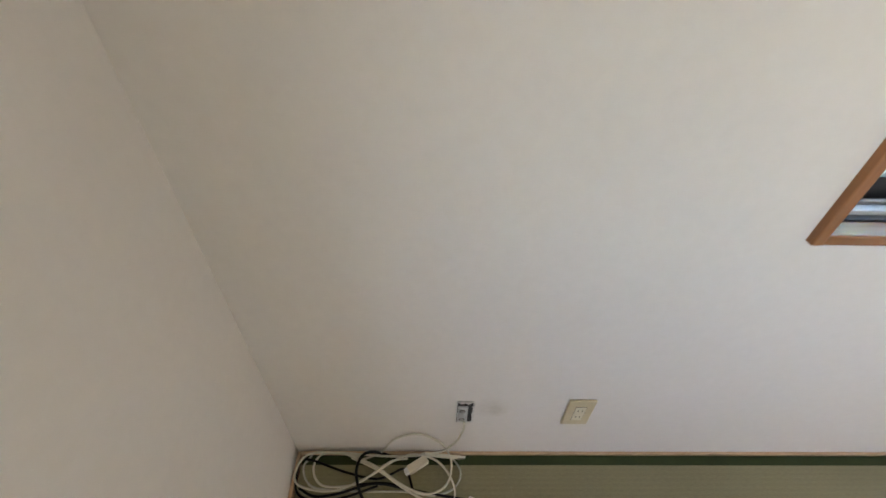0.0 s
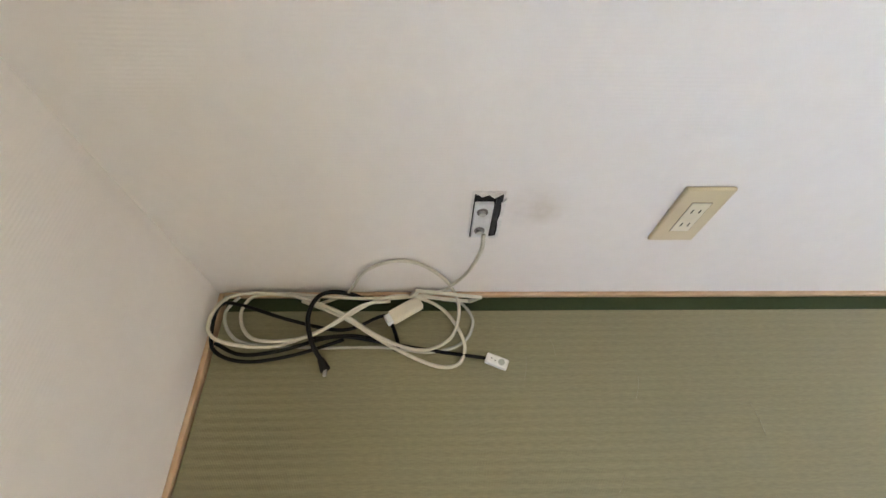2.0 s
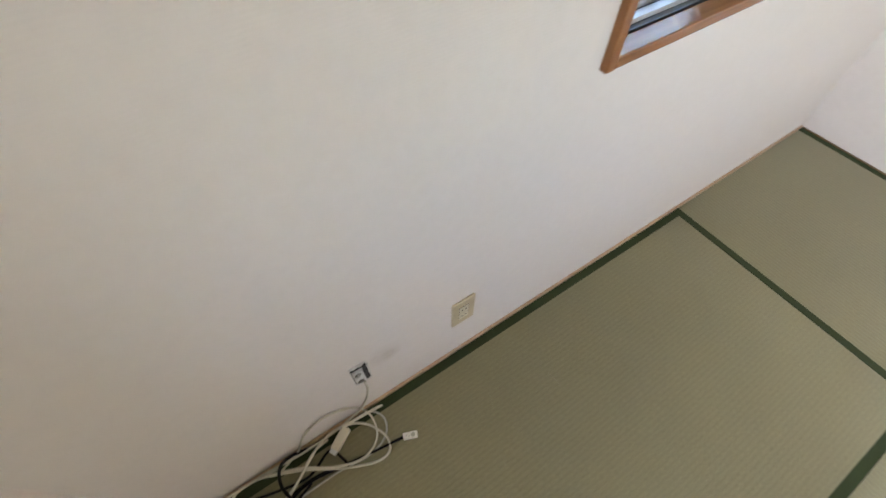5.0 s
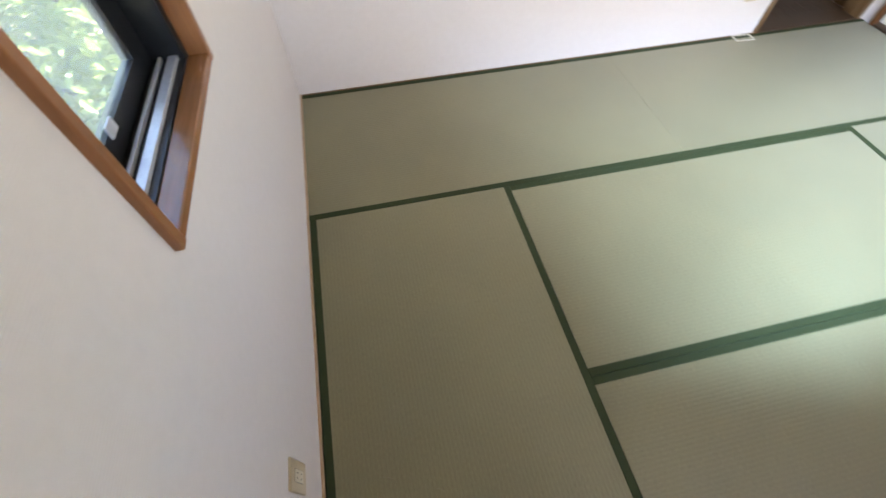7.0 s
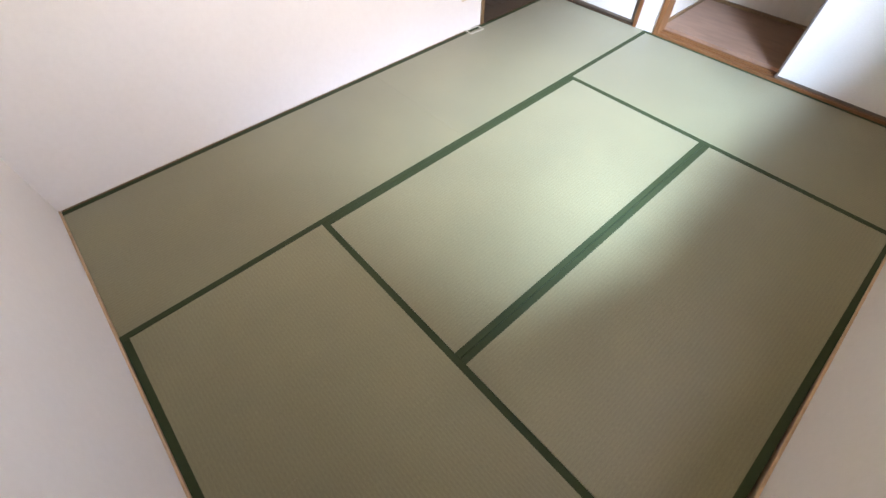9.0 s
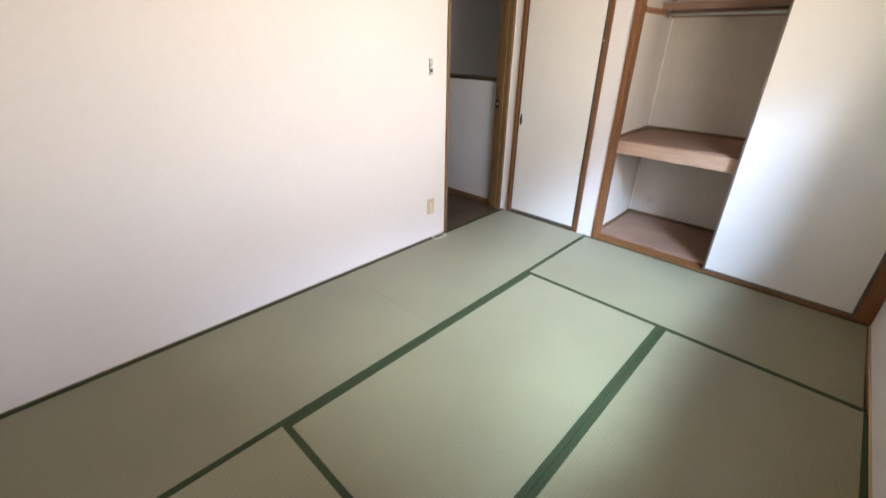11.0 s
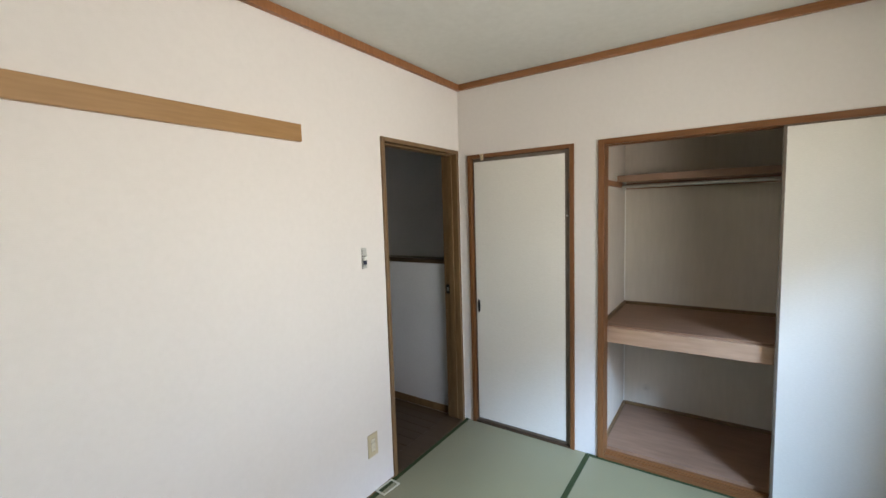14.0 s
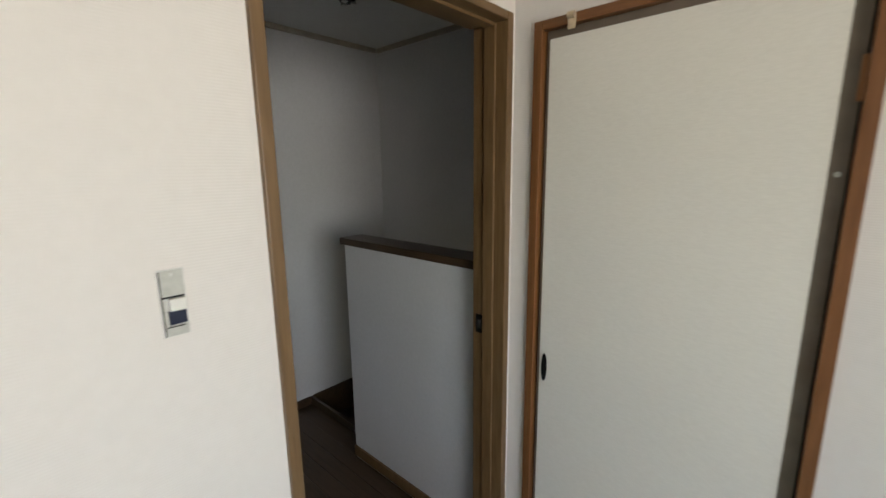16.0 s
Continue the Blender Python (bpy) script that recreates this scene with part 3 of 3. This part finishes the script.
def sliding_door(x0, x1, ya, label):
    d = thing("sliding_door", ((x0 + x1) / 2, ya, 0.015), label, "sliding door", "closet sliding doors")
    yb = ya + 0.020
    part("panel", box(x0 + 0.014, x1 - 0.014, ya + 0.002, yb - 0.002, 0.034, CZ - 0.040), FUSUMA, d)
    for a, b in ((x0, x0 + 0.014), (x1 - 0.014, x1)):
        part("stile", box(a, b, ya, yb, 0.015, CZ - 0.018, 0.002), TAUPE, d, "narrow taupe edge stile")
    part("rail", box(x0 + 0.014, x1 - 0.014, ya, yb, 0.015, 0.034, 0.002), TAUPE, d)
    part("rail", box(x0 + 0.014, x1 - 0.014, ya, yb, CZ - 0.040, CZ - 0.018, 0.002), TAUPE, d)
    cup = part("round_pull", rod((0.25, yb - 0.003, 0.93), (0.25, yb + 0.0015, 0.93), 0.038, 32), NAVY, d, "round dark navy finger pull")
    part("pull_rim", rod((0.25, yb - 0.003, 0.93), (0.25, yb + 0.0005, 0.93), 0.041, 32), BLACK, cup)
    return d


sliding_door(0.129, 0.992, -0.031, "white papered sliding closet door, slid fully open")
sliding_door(0.133, 0.970, -0.060, "white papered sliding closet door standing behind the other")

shelf = thing("closet_shelf", (CX1 / 2, -0.4, 0.74), "brown plywood middle shelf with pale front beam", "shelf")
part("board", box(0.001, CX1 - 0.006, BY + 0.001, -0.104, 0.825, 0.850, 0.002), PLY, shelf)
part("front_beam", box(0.001, CX1 - 0.036, -0.104, -0.078, 0.740, 0.838, 0.003), PLY_EDGE, shelf, "pale pinkish-brown front beam")
for x in (0.5, 1.0, 1.5):
    part("joist", box(x, x + 0.04, BY + 0.02, -0.106, 0.77, 0.8249), PLY, shelf)
top = thing("hat_shelf", (CX1 / 2, -0.63, 1.78), "narrow upper closet shelf of brown board", "shelf")
part("board", box(0.001, CX1 - 0.006, BY + 0.001, -0.500, 1.776, 1.822, 0.002), PLY, top)
part("back_rail", box(0.001, CX1 - 0.006, BY + 0.001, BY + 0.025, 1.733, 1.7758, 0.002), PLY, top)
part("side_cleat", box(CX1 - 0.026, CX1 - 0.006, BY + 0.026, -0.13, 1.740, 1.7758, 0.002), WOOD, top, "brown side cleat")
hr = thing("hanging_rod", (CX1 / 2, -0.54, 1.77), "chrome clothes rod under the upper shelf", "clothes rod")
part("rod", rod((0.01, -0.56, 1.745), (CX1 - 0.028, -0.56, 1.745), 0.0125, 20), STEEL, hr)
for x in (0.25, CX1 - 0.052):
    b = part("bracket", boxes((x, x + 0.020, -0.58, -0.54, 1.769, 1.7757), (x, x + 0.020, -0.58, -0.574, 1.728, 1.769), (x, x + 0.020, -0.58, -0.54, 1.722, 1.731)), STEEL, hr, "chrome rod bracket")

# ---- sockets and switch ----
def socket(at, turn, label):
    """A two-gang upright socket plate; local x across, y out of the wall, built at the origin."""
    s = thing("wall_socket", (0, 0, 0), label, "socket")
    part("plate", box(-0.039, 0.039, 0, 0.008, -0.067, 0.067, 0.004, 3), IVORY, s)
    part("insert_gap", box(-0.0160, 0.0160, 0.0078, 0.0084, -0.0372, 0.0372), TAUPE, s, "thin dark gap round the insert")
    ins = part("insert", box(-0.015, 0.015, 0.0079, 0.0095, -0.036, 0.036, 0.001), INSERT, s, "off-white double socket insert")
    for z in (-0.017, 0.017):
        for x in (-0.006, 0.006):
            part("slot", box(x - 0.0011, x + 0.0011, 0.0094, 0.0098, z - 0.0045, z + 0.0045), BLACK, ins)
    s.matrix_basis = pose(*at, 0, 0, turn)
    return s


socket((0.829, RD, 0.281), 180, "ivory double power socket plate on the papered wall")
socket((RW, 1.023, 0.287), 90, "ivory power socket plate beside the doorway")

sw = thing("light_switch", (RW, 1.022, 1.30), "light switch without its cover plate, metal strap showing", "switch")
part("wall_box", box(RW - 0.0025, RW - 0.0005, 1.002, 1.042, 1.304, 1.420), GYPSUM, sw)
part("strap", boxes((RW - 0.005, RW - 0.0025, 1.005, 1.040, 1.372, 1.418), (RW - 0.005, RW - 0.0025, 1.005, 1.040, 1.306, 1.324), (RW - 0.005, RW - 0.0025, 1.033, 1.040, 1.324, 1.372)), STRAP, sw, "bare metal mounting strap")
part("seam", boxes((RW - 0.0056, RW - 0.0048, 1.006, 1.040, 1.3715, 1.3745), (RW - 0.0056, RW - 0.0048, 1.0385, 1.0405, 1.306, 1.418), (RW - 0.0056, RW - 0.0048, 1.010, 1.036, 1.3205, 1.3225)), BLACK, sw, "dark seams of the strap")
part("rocker", box(RW - 0.014, RW - 0.0025, 1.006, 1.031, 1.350, 1.371, 0.002), WHITE_PLASTIC, sw, "white rocker")
part("gap", box(RW - 0.007, RW - 0.0025, 1.006, 1.032, 1.326, 1.3495), NAVY, sw, "dark open gap")
part("screw", rod((RW - 0.005, 1.022, 1.411), (RW - 0.007, 1.022, 1.411), 0.003, 10), STEEL, sw)

hole = thing("aerial_socket", (0.5020, RD, 0.27), "bare aerial socket in a rough cut hole in the wall", "socket")
part("rough_edge", boxes((0.4780, 0.4810, RD - 0.0025, RD - 0.0004, 0.2210, 0.3330), (0.5252, 0.5275, RD - 0.0025, RD - 0.0004, 0.2190, 0.3290), (0.4840, 0.5220, RD - 0.0025, RD - 0.0004, 0.3260, 0.3340), (0.4840, 0.5220, RD - 0.0025, RD - 0.0004, 0.2190, 0.2250)), GYPSUM, hole, "torn plasterboard edge")
# Black slab on the wall face: the hole's inner shade given as colour.
part("recess_shade", box(0.4815, 0.5250, RD - 0.0030, RD - 0.0006, 0.2215, 0.3265), BLACK, hole, "black slab in place of the hole's shaded inside")
body = part("module", box(0.4830, 0.5120, RD - 0.010, RD - 0.0012, 0.2275, 0.3125, 0.002), MODULE, hole, "grey aerial module")
for z in (0.2950, 0.2470):
    part("terminal_collar", rod((0.4955, RD - 0.0099, z), (0.4955, RD - 0.0112, z), 0.0088, 20), COLLAR, body, "dull brown-grey collar")
    part("terminal", rod((0.4955, RD - 0.010, z), (0.4955, RD - 0.016, z), 0.0052, 16), STEEL, body)
part("lead_strip", box(0.5145, 0.5215, RD - 0.007, RD - 0.0031, 0.2290, 0.3230, 0.001), DARK_BRACKET, hole, "dark grey side bracket")



def torn(outline, y0, y1):
    """A ragged flap of torn board: an outline in x and z, given some thickness."""
    bm = bmesh.new()
    front, back = [bm.verts.new((x, y0, z)) for x, z in outline], [bm.verts.new((x, y1, z)) for x, z in outline]
    bm.faces.new(front), bm.faces.new(back[::-1])
    for k in range(len(outline)):
        m = (k + 1) % len(outline)
        bm.faces.new((front[k], back[k], back[m], front[m]))
    return bm


for flap in (((0.481, 0.335), (0.486, 0.330), (0.492, 0.324), (0.503, 0.329), (0.511, 0.321), (0.519, 0.328), (0.527, 0.334)),
             ((0.481, 0.219), (0.488, 0.224), (0.497, 0.222), (0.508, 0.226), (0.516, 0.221), (0.527, 0.225), (0.527, 0.216)),
             ((0.524, 0.222), (0.526, 0.245), (0.523, 0.262), (0.526, 0.290), (0.523, 0.310), (0.530, 0.318), (0.530, 0.222))):
    part("torn_flap", torn(flap, RD - 0.0046, RD - 0.0008), GYPSUM, hole, "ragged torn wallpaper edge")

# ---- loose fibres on the north mat ----
for x, y, turn, long in ((0.60, 3.66, 80, 0.05), (0.66, 3.70, 100, 0.035), (0.81, 3.62, 70, 0.045), (1.02, 3.56, 95, 0.06), (0.74, 3.46, 60, 0.03)):
    dx, dy = long / 2 * math.cos(radians(turn)), long / 2 * math.sin(radians(turn))
    solid("rush_fibre", tube([(x - dx, y - dy, 0.0006), (x + 0.002, y, 0.0014), (x + dx, y + dy, 0.0006)], 0.00045, 5, 4), FIBRE, "thin pale straw fibre lying on the tatami", "fibre", "loose straw fibres", at=(x, y, 0))

# ---- hall and stairwell ----
HX, HZ = 4.56, 2.41
structure("hall_floor_base", box(RW + 0.004, HX, 0.0, 3.0, -0.16, -0.022), DARK_WOOD, "hall subfloor", "floor")
structure("hall_landing_base", box(3.87, HX, -0.12, 0.0, -0.16, -0.022), DARK_WOOD, "landing subfloor", "floor")
structure("hall_wall_east", box(HX, HX + 0.1, -0.95, 3.1, -2.6, HZ + 0.1), HALL_PAPER, "grey-white papered hall end wall", "wall")
structure("hall_wall_stair", box(RW + WT, HX, -0.95, -0.83, -2.6, HZ + 0.1), HALL_PAPER, "grey-white papered stairwell wall", "wall")
structure("hall_wall_north", box(RW + WT, HX, 3.0, 3.1, -0.1, HZ + 0.1), HALL_PAPER, "grey-white papered hall wall", "wall")
structure("hall_wall_west", box(RW + 0.02, RW + WT, -0.95, -WT - 0.001, -2.6, HZ + 0.1), HALL_PAPER, "grey-white papered stairwell end wall", "wall")
structure("stairwell_bottom", box(RW + 0.02, HX, -0.83, -0.0, -2.7, -2.6), DARK_WOOD, "dark floor at the stair foot", "floor")
structure("hall_ceiling", box(RW + WT, HX, -0.83, 3.0, HZ, HZ + 0.1), HALL_PAPER, "hall ceiling with a narrow moulding", "ceiling")
structure("trim_hall_east", box(HX - 0.02, HX, -0.81, 3.0, HZ - 0.030, HZ, 0.003), HALL_TRIM, "narrow wooden hall moulding", "moulding")
structure("trim_hall_stair", box(RW + WT, HX - 0.02, -0.83, -0.81, HZ - 0.030, HZ, 0.003), HALL_TRIM, "narrow wooden hall moulding", "moulding")
structure("baseboard_hall_east", boxes((HX - 0.012, HX, -0.119, 3.0, -0.021, 0.034), (HX - 0.012, HX, -0.83, -0.141, -0.24, 0.034)), DARK_WOOD, "dark brown hall skirting", "skirting")
structure("stair_tread", box(3.87, HX - 0.013, -0.83, -0.14, -0.24, -0.19, 0.003), DARK_WOOD, "dark brown stair tread below the landing", "stair")
structure("stair_side", box(3.87, HX, -0.14, -0.12, -0.5, 0.03), DARK_WOOD, "dark stair nosing board", "nosing")
hw = thing("stair_half_wall", (3.43, -0.05, 0), "white papered stair parapet with dark wooden cap", "parapet", kind="structure")
part("wall", box(RW + WT, 3.865, -0.10, 0.0, -0.15, 1.203), HALL_PAPER, hw)
part("cap", box(RW + WT, 3.885, -0.125, 0.018, 1.203, 1.238, 0.004), DARK_WOOD, hw, "dark stained wooden cap")
part("skirting", box(RW + WT + 0.014, 3.865, 0.0, 0.012, 0, 0.058, 0.002), DOOR_WOOD, hw, "dark brown skirting")
hall_floor = thing("hall_floor", (3.7, 0.5, -0.02), "dark brown wooden hall floorboards", "floor", kind="structure")
plank_y = [0.013 + 0.09 * k for k in range(33)]
for k, y in enumerate(plank_y):
    part("plank", box(RW + WT + 0.014, HX - 0.013, y, y + 0.0885, -0.0215, 0, 0.0015, 1), DARK_WOOD, hall_floor)
spot = thing("spotlight", (3.89, -0.11, HZ), "small unlit chrome spotlight on the hall ceiling", "ceiling lamp")
part("base", rod((3.89, -0.11, HZ), (3.89, -0.11, HZ - 0.02), 0.055, 28), STEEL, spot)
part("ring", rod((3.89, -0.11, HZ - 0.02), (3.89, -0.11, HZ - 0.04), 0.042, 28, 0.036), BLACK, spot)
for a in range(3):
    x, y = 3.89 + 0.03 * math.cos(a * 2.1), -0.11 + 0.03 * math.sin(a * 2.1)
    part("lamp_cup", rod((x, y, HZ - 0.02), (x, y, HZ - 0.05), 0.010, 14, 0.015), STEEL, spot)

# ---- cables in the corner ----
CN = RD


def cable(name, pts, r, mat, label, category="cable"):
    pts = [(x - 0.09 * max(0, 0.2 - x), y, z + 0.14 * max(0, 0.2 - x)) for x, y, z in pts]
    return solid(name, tube(pts, r), mat, label, category, "tangled cables in the corner", at=pts[0])


cable("aerial_cable", [(0.503, CN - 0.014, 0.240), (0.502, CN - 0.022, 0.205), (0.488, CN - 0.020, 0.135), (0.464, CN - 0.016, 0.075), (0.432, CN - 0.012, 0.03), (0.355, CN - 0.02, 0.022), (0.257, 3.797, 0.026), (0.135, 3.805, 0.02), (0.036, 3.796, 0.018), (0.011, 3.739, 0.02),
                       (0.034, 3.703, 0.018), (0.119, 3.695, 0.016), (0.207, 3.73, 0.026), (0.298, 3.785, 0.03), (0.367, 3.802, 0.026), (0.439, 3.777, 0.018), (0.481, 3.714, 0.010), (0.473, 3.668, 0.007), (0.426, 3.662, 0.007), (0.341, 3.697, 0.018), (0.242, 3.754, 0.030), (0.158, 3.795, 0.012)],
      0.0036, CABLE_WHITE, "ivory aerial cable coiled on the tatami, plugged into the wall")
cable("coaxial_cable", [(0.137, 3.80, 0.03), (0.232, 3.765, 0.034), (0.322, 3.712, 0.024), (0.398, 3.691, 0.014), (0.456, 3.714, 0.018), (0.473, 3.766, 0.04), (0.453, CN - 0.012, 0.065), (0.402, CN - 0.007, 0.13), (0.349, CN - 0.007, 0.146), (0.291, CN - 0.008, 0.108), (0.247, CN - 0.014, 0.032), (0.189, 3.79, 0.012)],
      0.0034, CABLE_WHITE, "ivory cable loop leaning against the wall")
cable("short_cable", [(0.189, 3.800, 0.012), (0.087, 3.805, 0.014), (0.056, 3.773, 0.010), (0.068, 3.728, 0.010), (0.108, 3.703, 0.024), (0.189, 3.715, 0.032), (0.279, 3.774, 0.038), (0.334, 3.79, 0.026)], 0.0034, CABLE_WHITE, "ivory cable bent into a small loop")
cable("grey_cable", [(0.440, 3.802, 0.008), (0.480, 3.795, 0.006), (0.503, 3.754, 0.005), (0.480, 3.709, 0.005), (0.417, 3.690, 0.005), (0.324, 3.70, 0.005), (0.189, 3.70, 0.005), (0.080, 3.703, 0.005), (0.043, 3.723, 0.005), (0.027, 3.764, 0.005), (0.044, 3.80, 0.006)], 0.0032, CABLE_GREY, "thin grey cable lying under the coils")
cable("black_cable", [(0.246, 3.714, 0.012), (0.157, 3.683, 0.007), (0.079, 3.668, 0.006), (0.026, 3.688, 0.006), (0.013, 3.739, 0.008), (0.019, 3.779, 0.010), (0.055, 3.779, 0.012), (0.147, 3.751, 0.012), (0.244, 3.734, 0.012), (0.320, 3.763, 0.014), (0.340, 3.742, 0.014), (0.353, 3.694, 0.010), (0.322, 3.708, 0.010), (0.231, 3.716, 0.022), (0.137, 3.688, 0.016), (0.075, 3.678, 0.016), (0.029, 3.698, 0.016)],
      0.0037, BLACK, "black power cable in a flat coil")
wrap = thing("tie_cable", (0.189, 3.7, 0), "black cable tied round the coils, with a plug", "cable", "tangled cables in the corner")
part("cord", tube([(0.293, 3.80, 0.008), (0.236, 3.805, 0.036), (0.194, 3.795, 0.042), (0.179, 3.75, 0.044), (0.191, 3.701, 0.036), (0.208, 3.672, 0.012)], 0.0046), BLACK, wrap)
part("plug", rod((0.206, 3.676, 0.011), (0.218, 3.655, 0.010), 0.0065, 12, 0.010), BLACK, wrap, "moulded black plug")
part("plug_tip", box(0.2145, 0.2205, 3.643, 3.658, 0.007, 0.013, 0.001), STEEL, wrap)
ext = thing("extension_cord", (0.448, 3.68, 0), "black cord ending in a small white socket", "cable", "tangled cables in the corner")
part("cord", tube([(0.179, 3.718, 0.008), (0.264, 3.723, 0.010), (0.341, 3.707, 0.007), (0.417, 3.693, 0.006), (0.523, 3.676, 0.009)], 0.0036), BLACK, ext)
head = box(-0.022, 0.022, -0.010, 0.010, 0.001, 0.016, 0.003)
head.transform(Matrix.Translation((0.544, 3.669, 0)) @ Matrix.Rotation(radians(-22), 4, "Z"))
tap = part("socket_head", head, WHITE_PLASTIC, ext, "white plastic socket head")
part("socket_ring", rod((0.552, 3.6655, 0.015), (0.552, 3.6655, 0.0168), 0.0065, 16), CABLE_GREY, tap)
for dx in (0, 0.006):
    part("slot", rod((0.534 + dx, 3.674 - dx * 0.9, 0.0155), (0.534 + dx, 3.674 - dx * 0.9, 0.0166), 0.0013, 8), BLACK, tap)
blk = box(-0.034, 0.034, -0.013, 0.013, 0.012, 0.034, 0.003)
blk.transform(Matrix.Translation((0.367, 3.772, 0)) @ Matrix.Rotation(radians(32), 4, "Z"))
joiner = solid("cable_joiner", blk, INSERT, "ivory plastic cable joiner among the coils", "connector", at=(0.367, 3.772, 0.012))
plug_end = box(-0.046, -0.033, -0.010, 0.010, 0.014, 0.031, 0.002)
plug_end.transform(Matrix.Translation((0.367, 3.772, 0)) @ Matrix.Rotation(radians(32), 4, "Z"))
part("grey_plug", plug_end, MODULE, joiner, "grey plug end")


def cover_ring(m, label):
    """A socket cover frame with an open middle."""
    bm = boxes((-0.065, 0.065, -0.035, -0.028, 0, 0.006), (-0.065, 0.065, 0.028, 0.035, 0, 0.006), (-0.065, -0.057, -0.028, 0.028, 0, 0.006), (0.057, 0.065, -0.028, 0.028, 0, 0.006))
    ob = solid("cover_frame", bm, CABLE_WHITE, label, "cover frame")
    ob.matrix_basis = m
    return ob


cover_ring(pose(0.445, 3.788, 0.058, 108, 13, 0), "ivory socket cover frame resting on the cables")
cover_ring(pose(2.822, 0.955, 0.002, 0, 0, 86), "ivory socket cover frame lying on the tatami")

# ---- garden outside ----
structure("ground", box(-60, 60, -60, 60, -3.3, -3.0), EARTH, "garden earth below the upper storey", "ground")


def leafy_tree(at, height, spread, leaves, seed, label):
    rnd = random.Random(seed)
    t = thing("tree", at, label, "tree")
    x, y, z = at
    part("trunk", rod(at, (x + 0.1, y, z + height * 0.75), 0.11, 12, 0.04), BARK, t)
    for k in range(7):
        a = k * 2.4
        h = height * (0.35 + 0.06 * k)
        part("limb", rod((x, y, z + h), (x + math.cos(a) * spread * 0.7, y + math.sin(a) * spread * 0.5, z + h + 0.7), 0.04, 8, 0.01), BARK, t)
    clumps = [(rnd.gauss(0, spread * 0.48), rnd.gauss(0, spread * 0.33), z + height * rnd.uniform(0.35, 1.0)) for _ in range(70)]
    verts, faces = [], []
    for _ in range(leaves):
        cx, cy, cz = rnd.choice(clumps)
        p = Vector((x + cx + rnd.gauss(0, 0.22), y + cy + rnd.gauss(0, 0.22), cz + rnd.gauss(0, 0.2)))
        turn = Euler((rnd.uniform(-0.9, 0.9), rnd.uniform(-0.9, 0.9), rnd.uniform(0, 6.28))).to_matrix()
        s = rnd.uniform(0.9, 1.7)
        n0 = len(verts)
        for u, v, w in ((-0.045, 0, 0), (-0.015, 0.017, 0.006), (0.02, 0.015, 0.006), (0.05, 0, -0.006), (0.02, -0.015, 0.006), (-0.015, -0.017, 0.006)):
            verts.append(p + turn @ Vector((u * s, v * s, w * s)))
        faces += [(n0, n0 + 1, n0 + 2, n0 + 3), (n0, n0 + 3, n0 + 4, n0 + 5)]
    me = bpy.data.meshes.new("foliage")
    me.from_pydata([v - Vector(at) for v in verts], [], faces)
    me.materials.append(LEAF)
    crown = new("foliage", me)
    crown.parent = t
    return t


leafy_tree((2.6, 6.2, -3.0), 5.2, 1.5, 16000, 3, "leafy green broad-leaved tree outside the window")
leafy_tree((4.9, 5.7, -3.0), 4.6, 1.5, 14000, 5, "leafy green broad-leaved tree outside the window")
leafy_tree((7.5, 6.4, -3.0), 5.6, 1.8, 12000, 8, "leafy green broad-leaved tree outside the window")
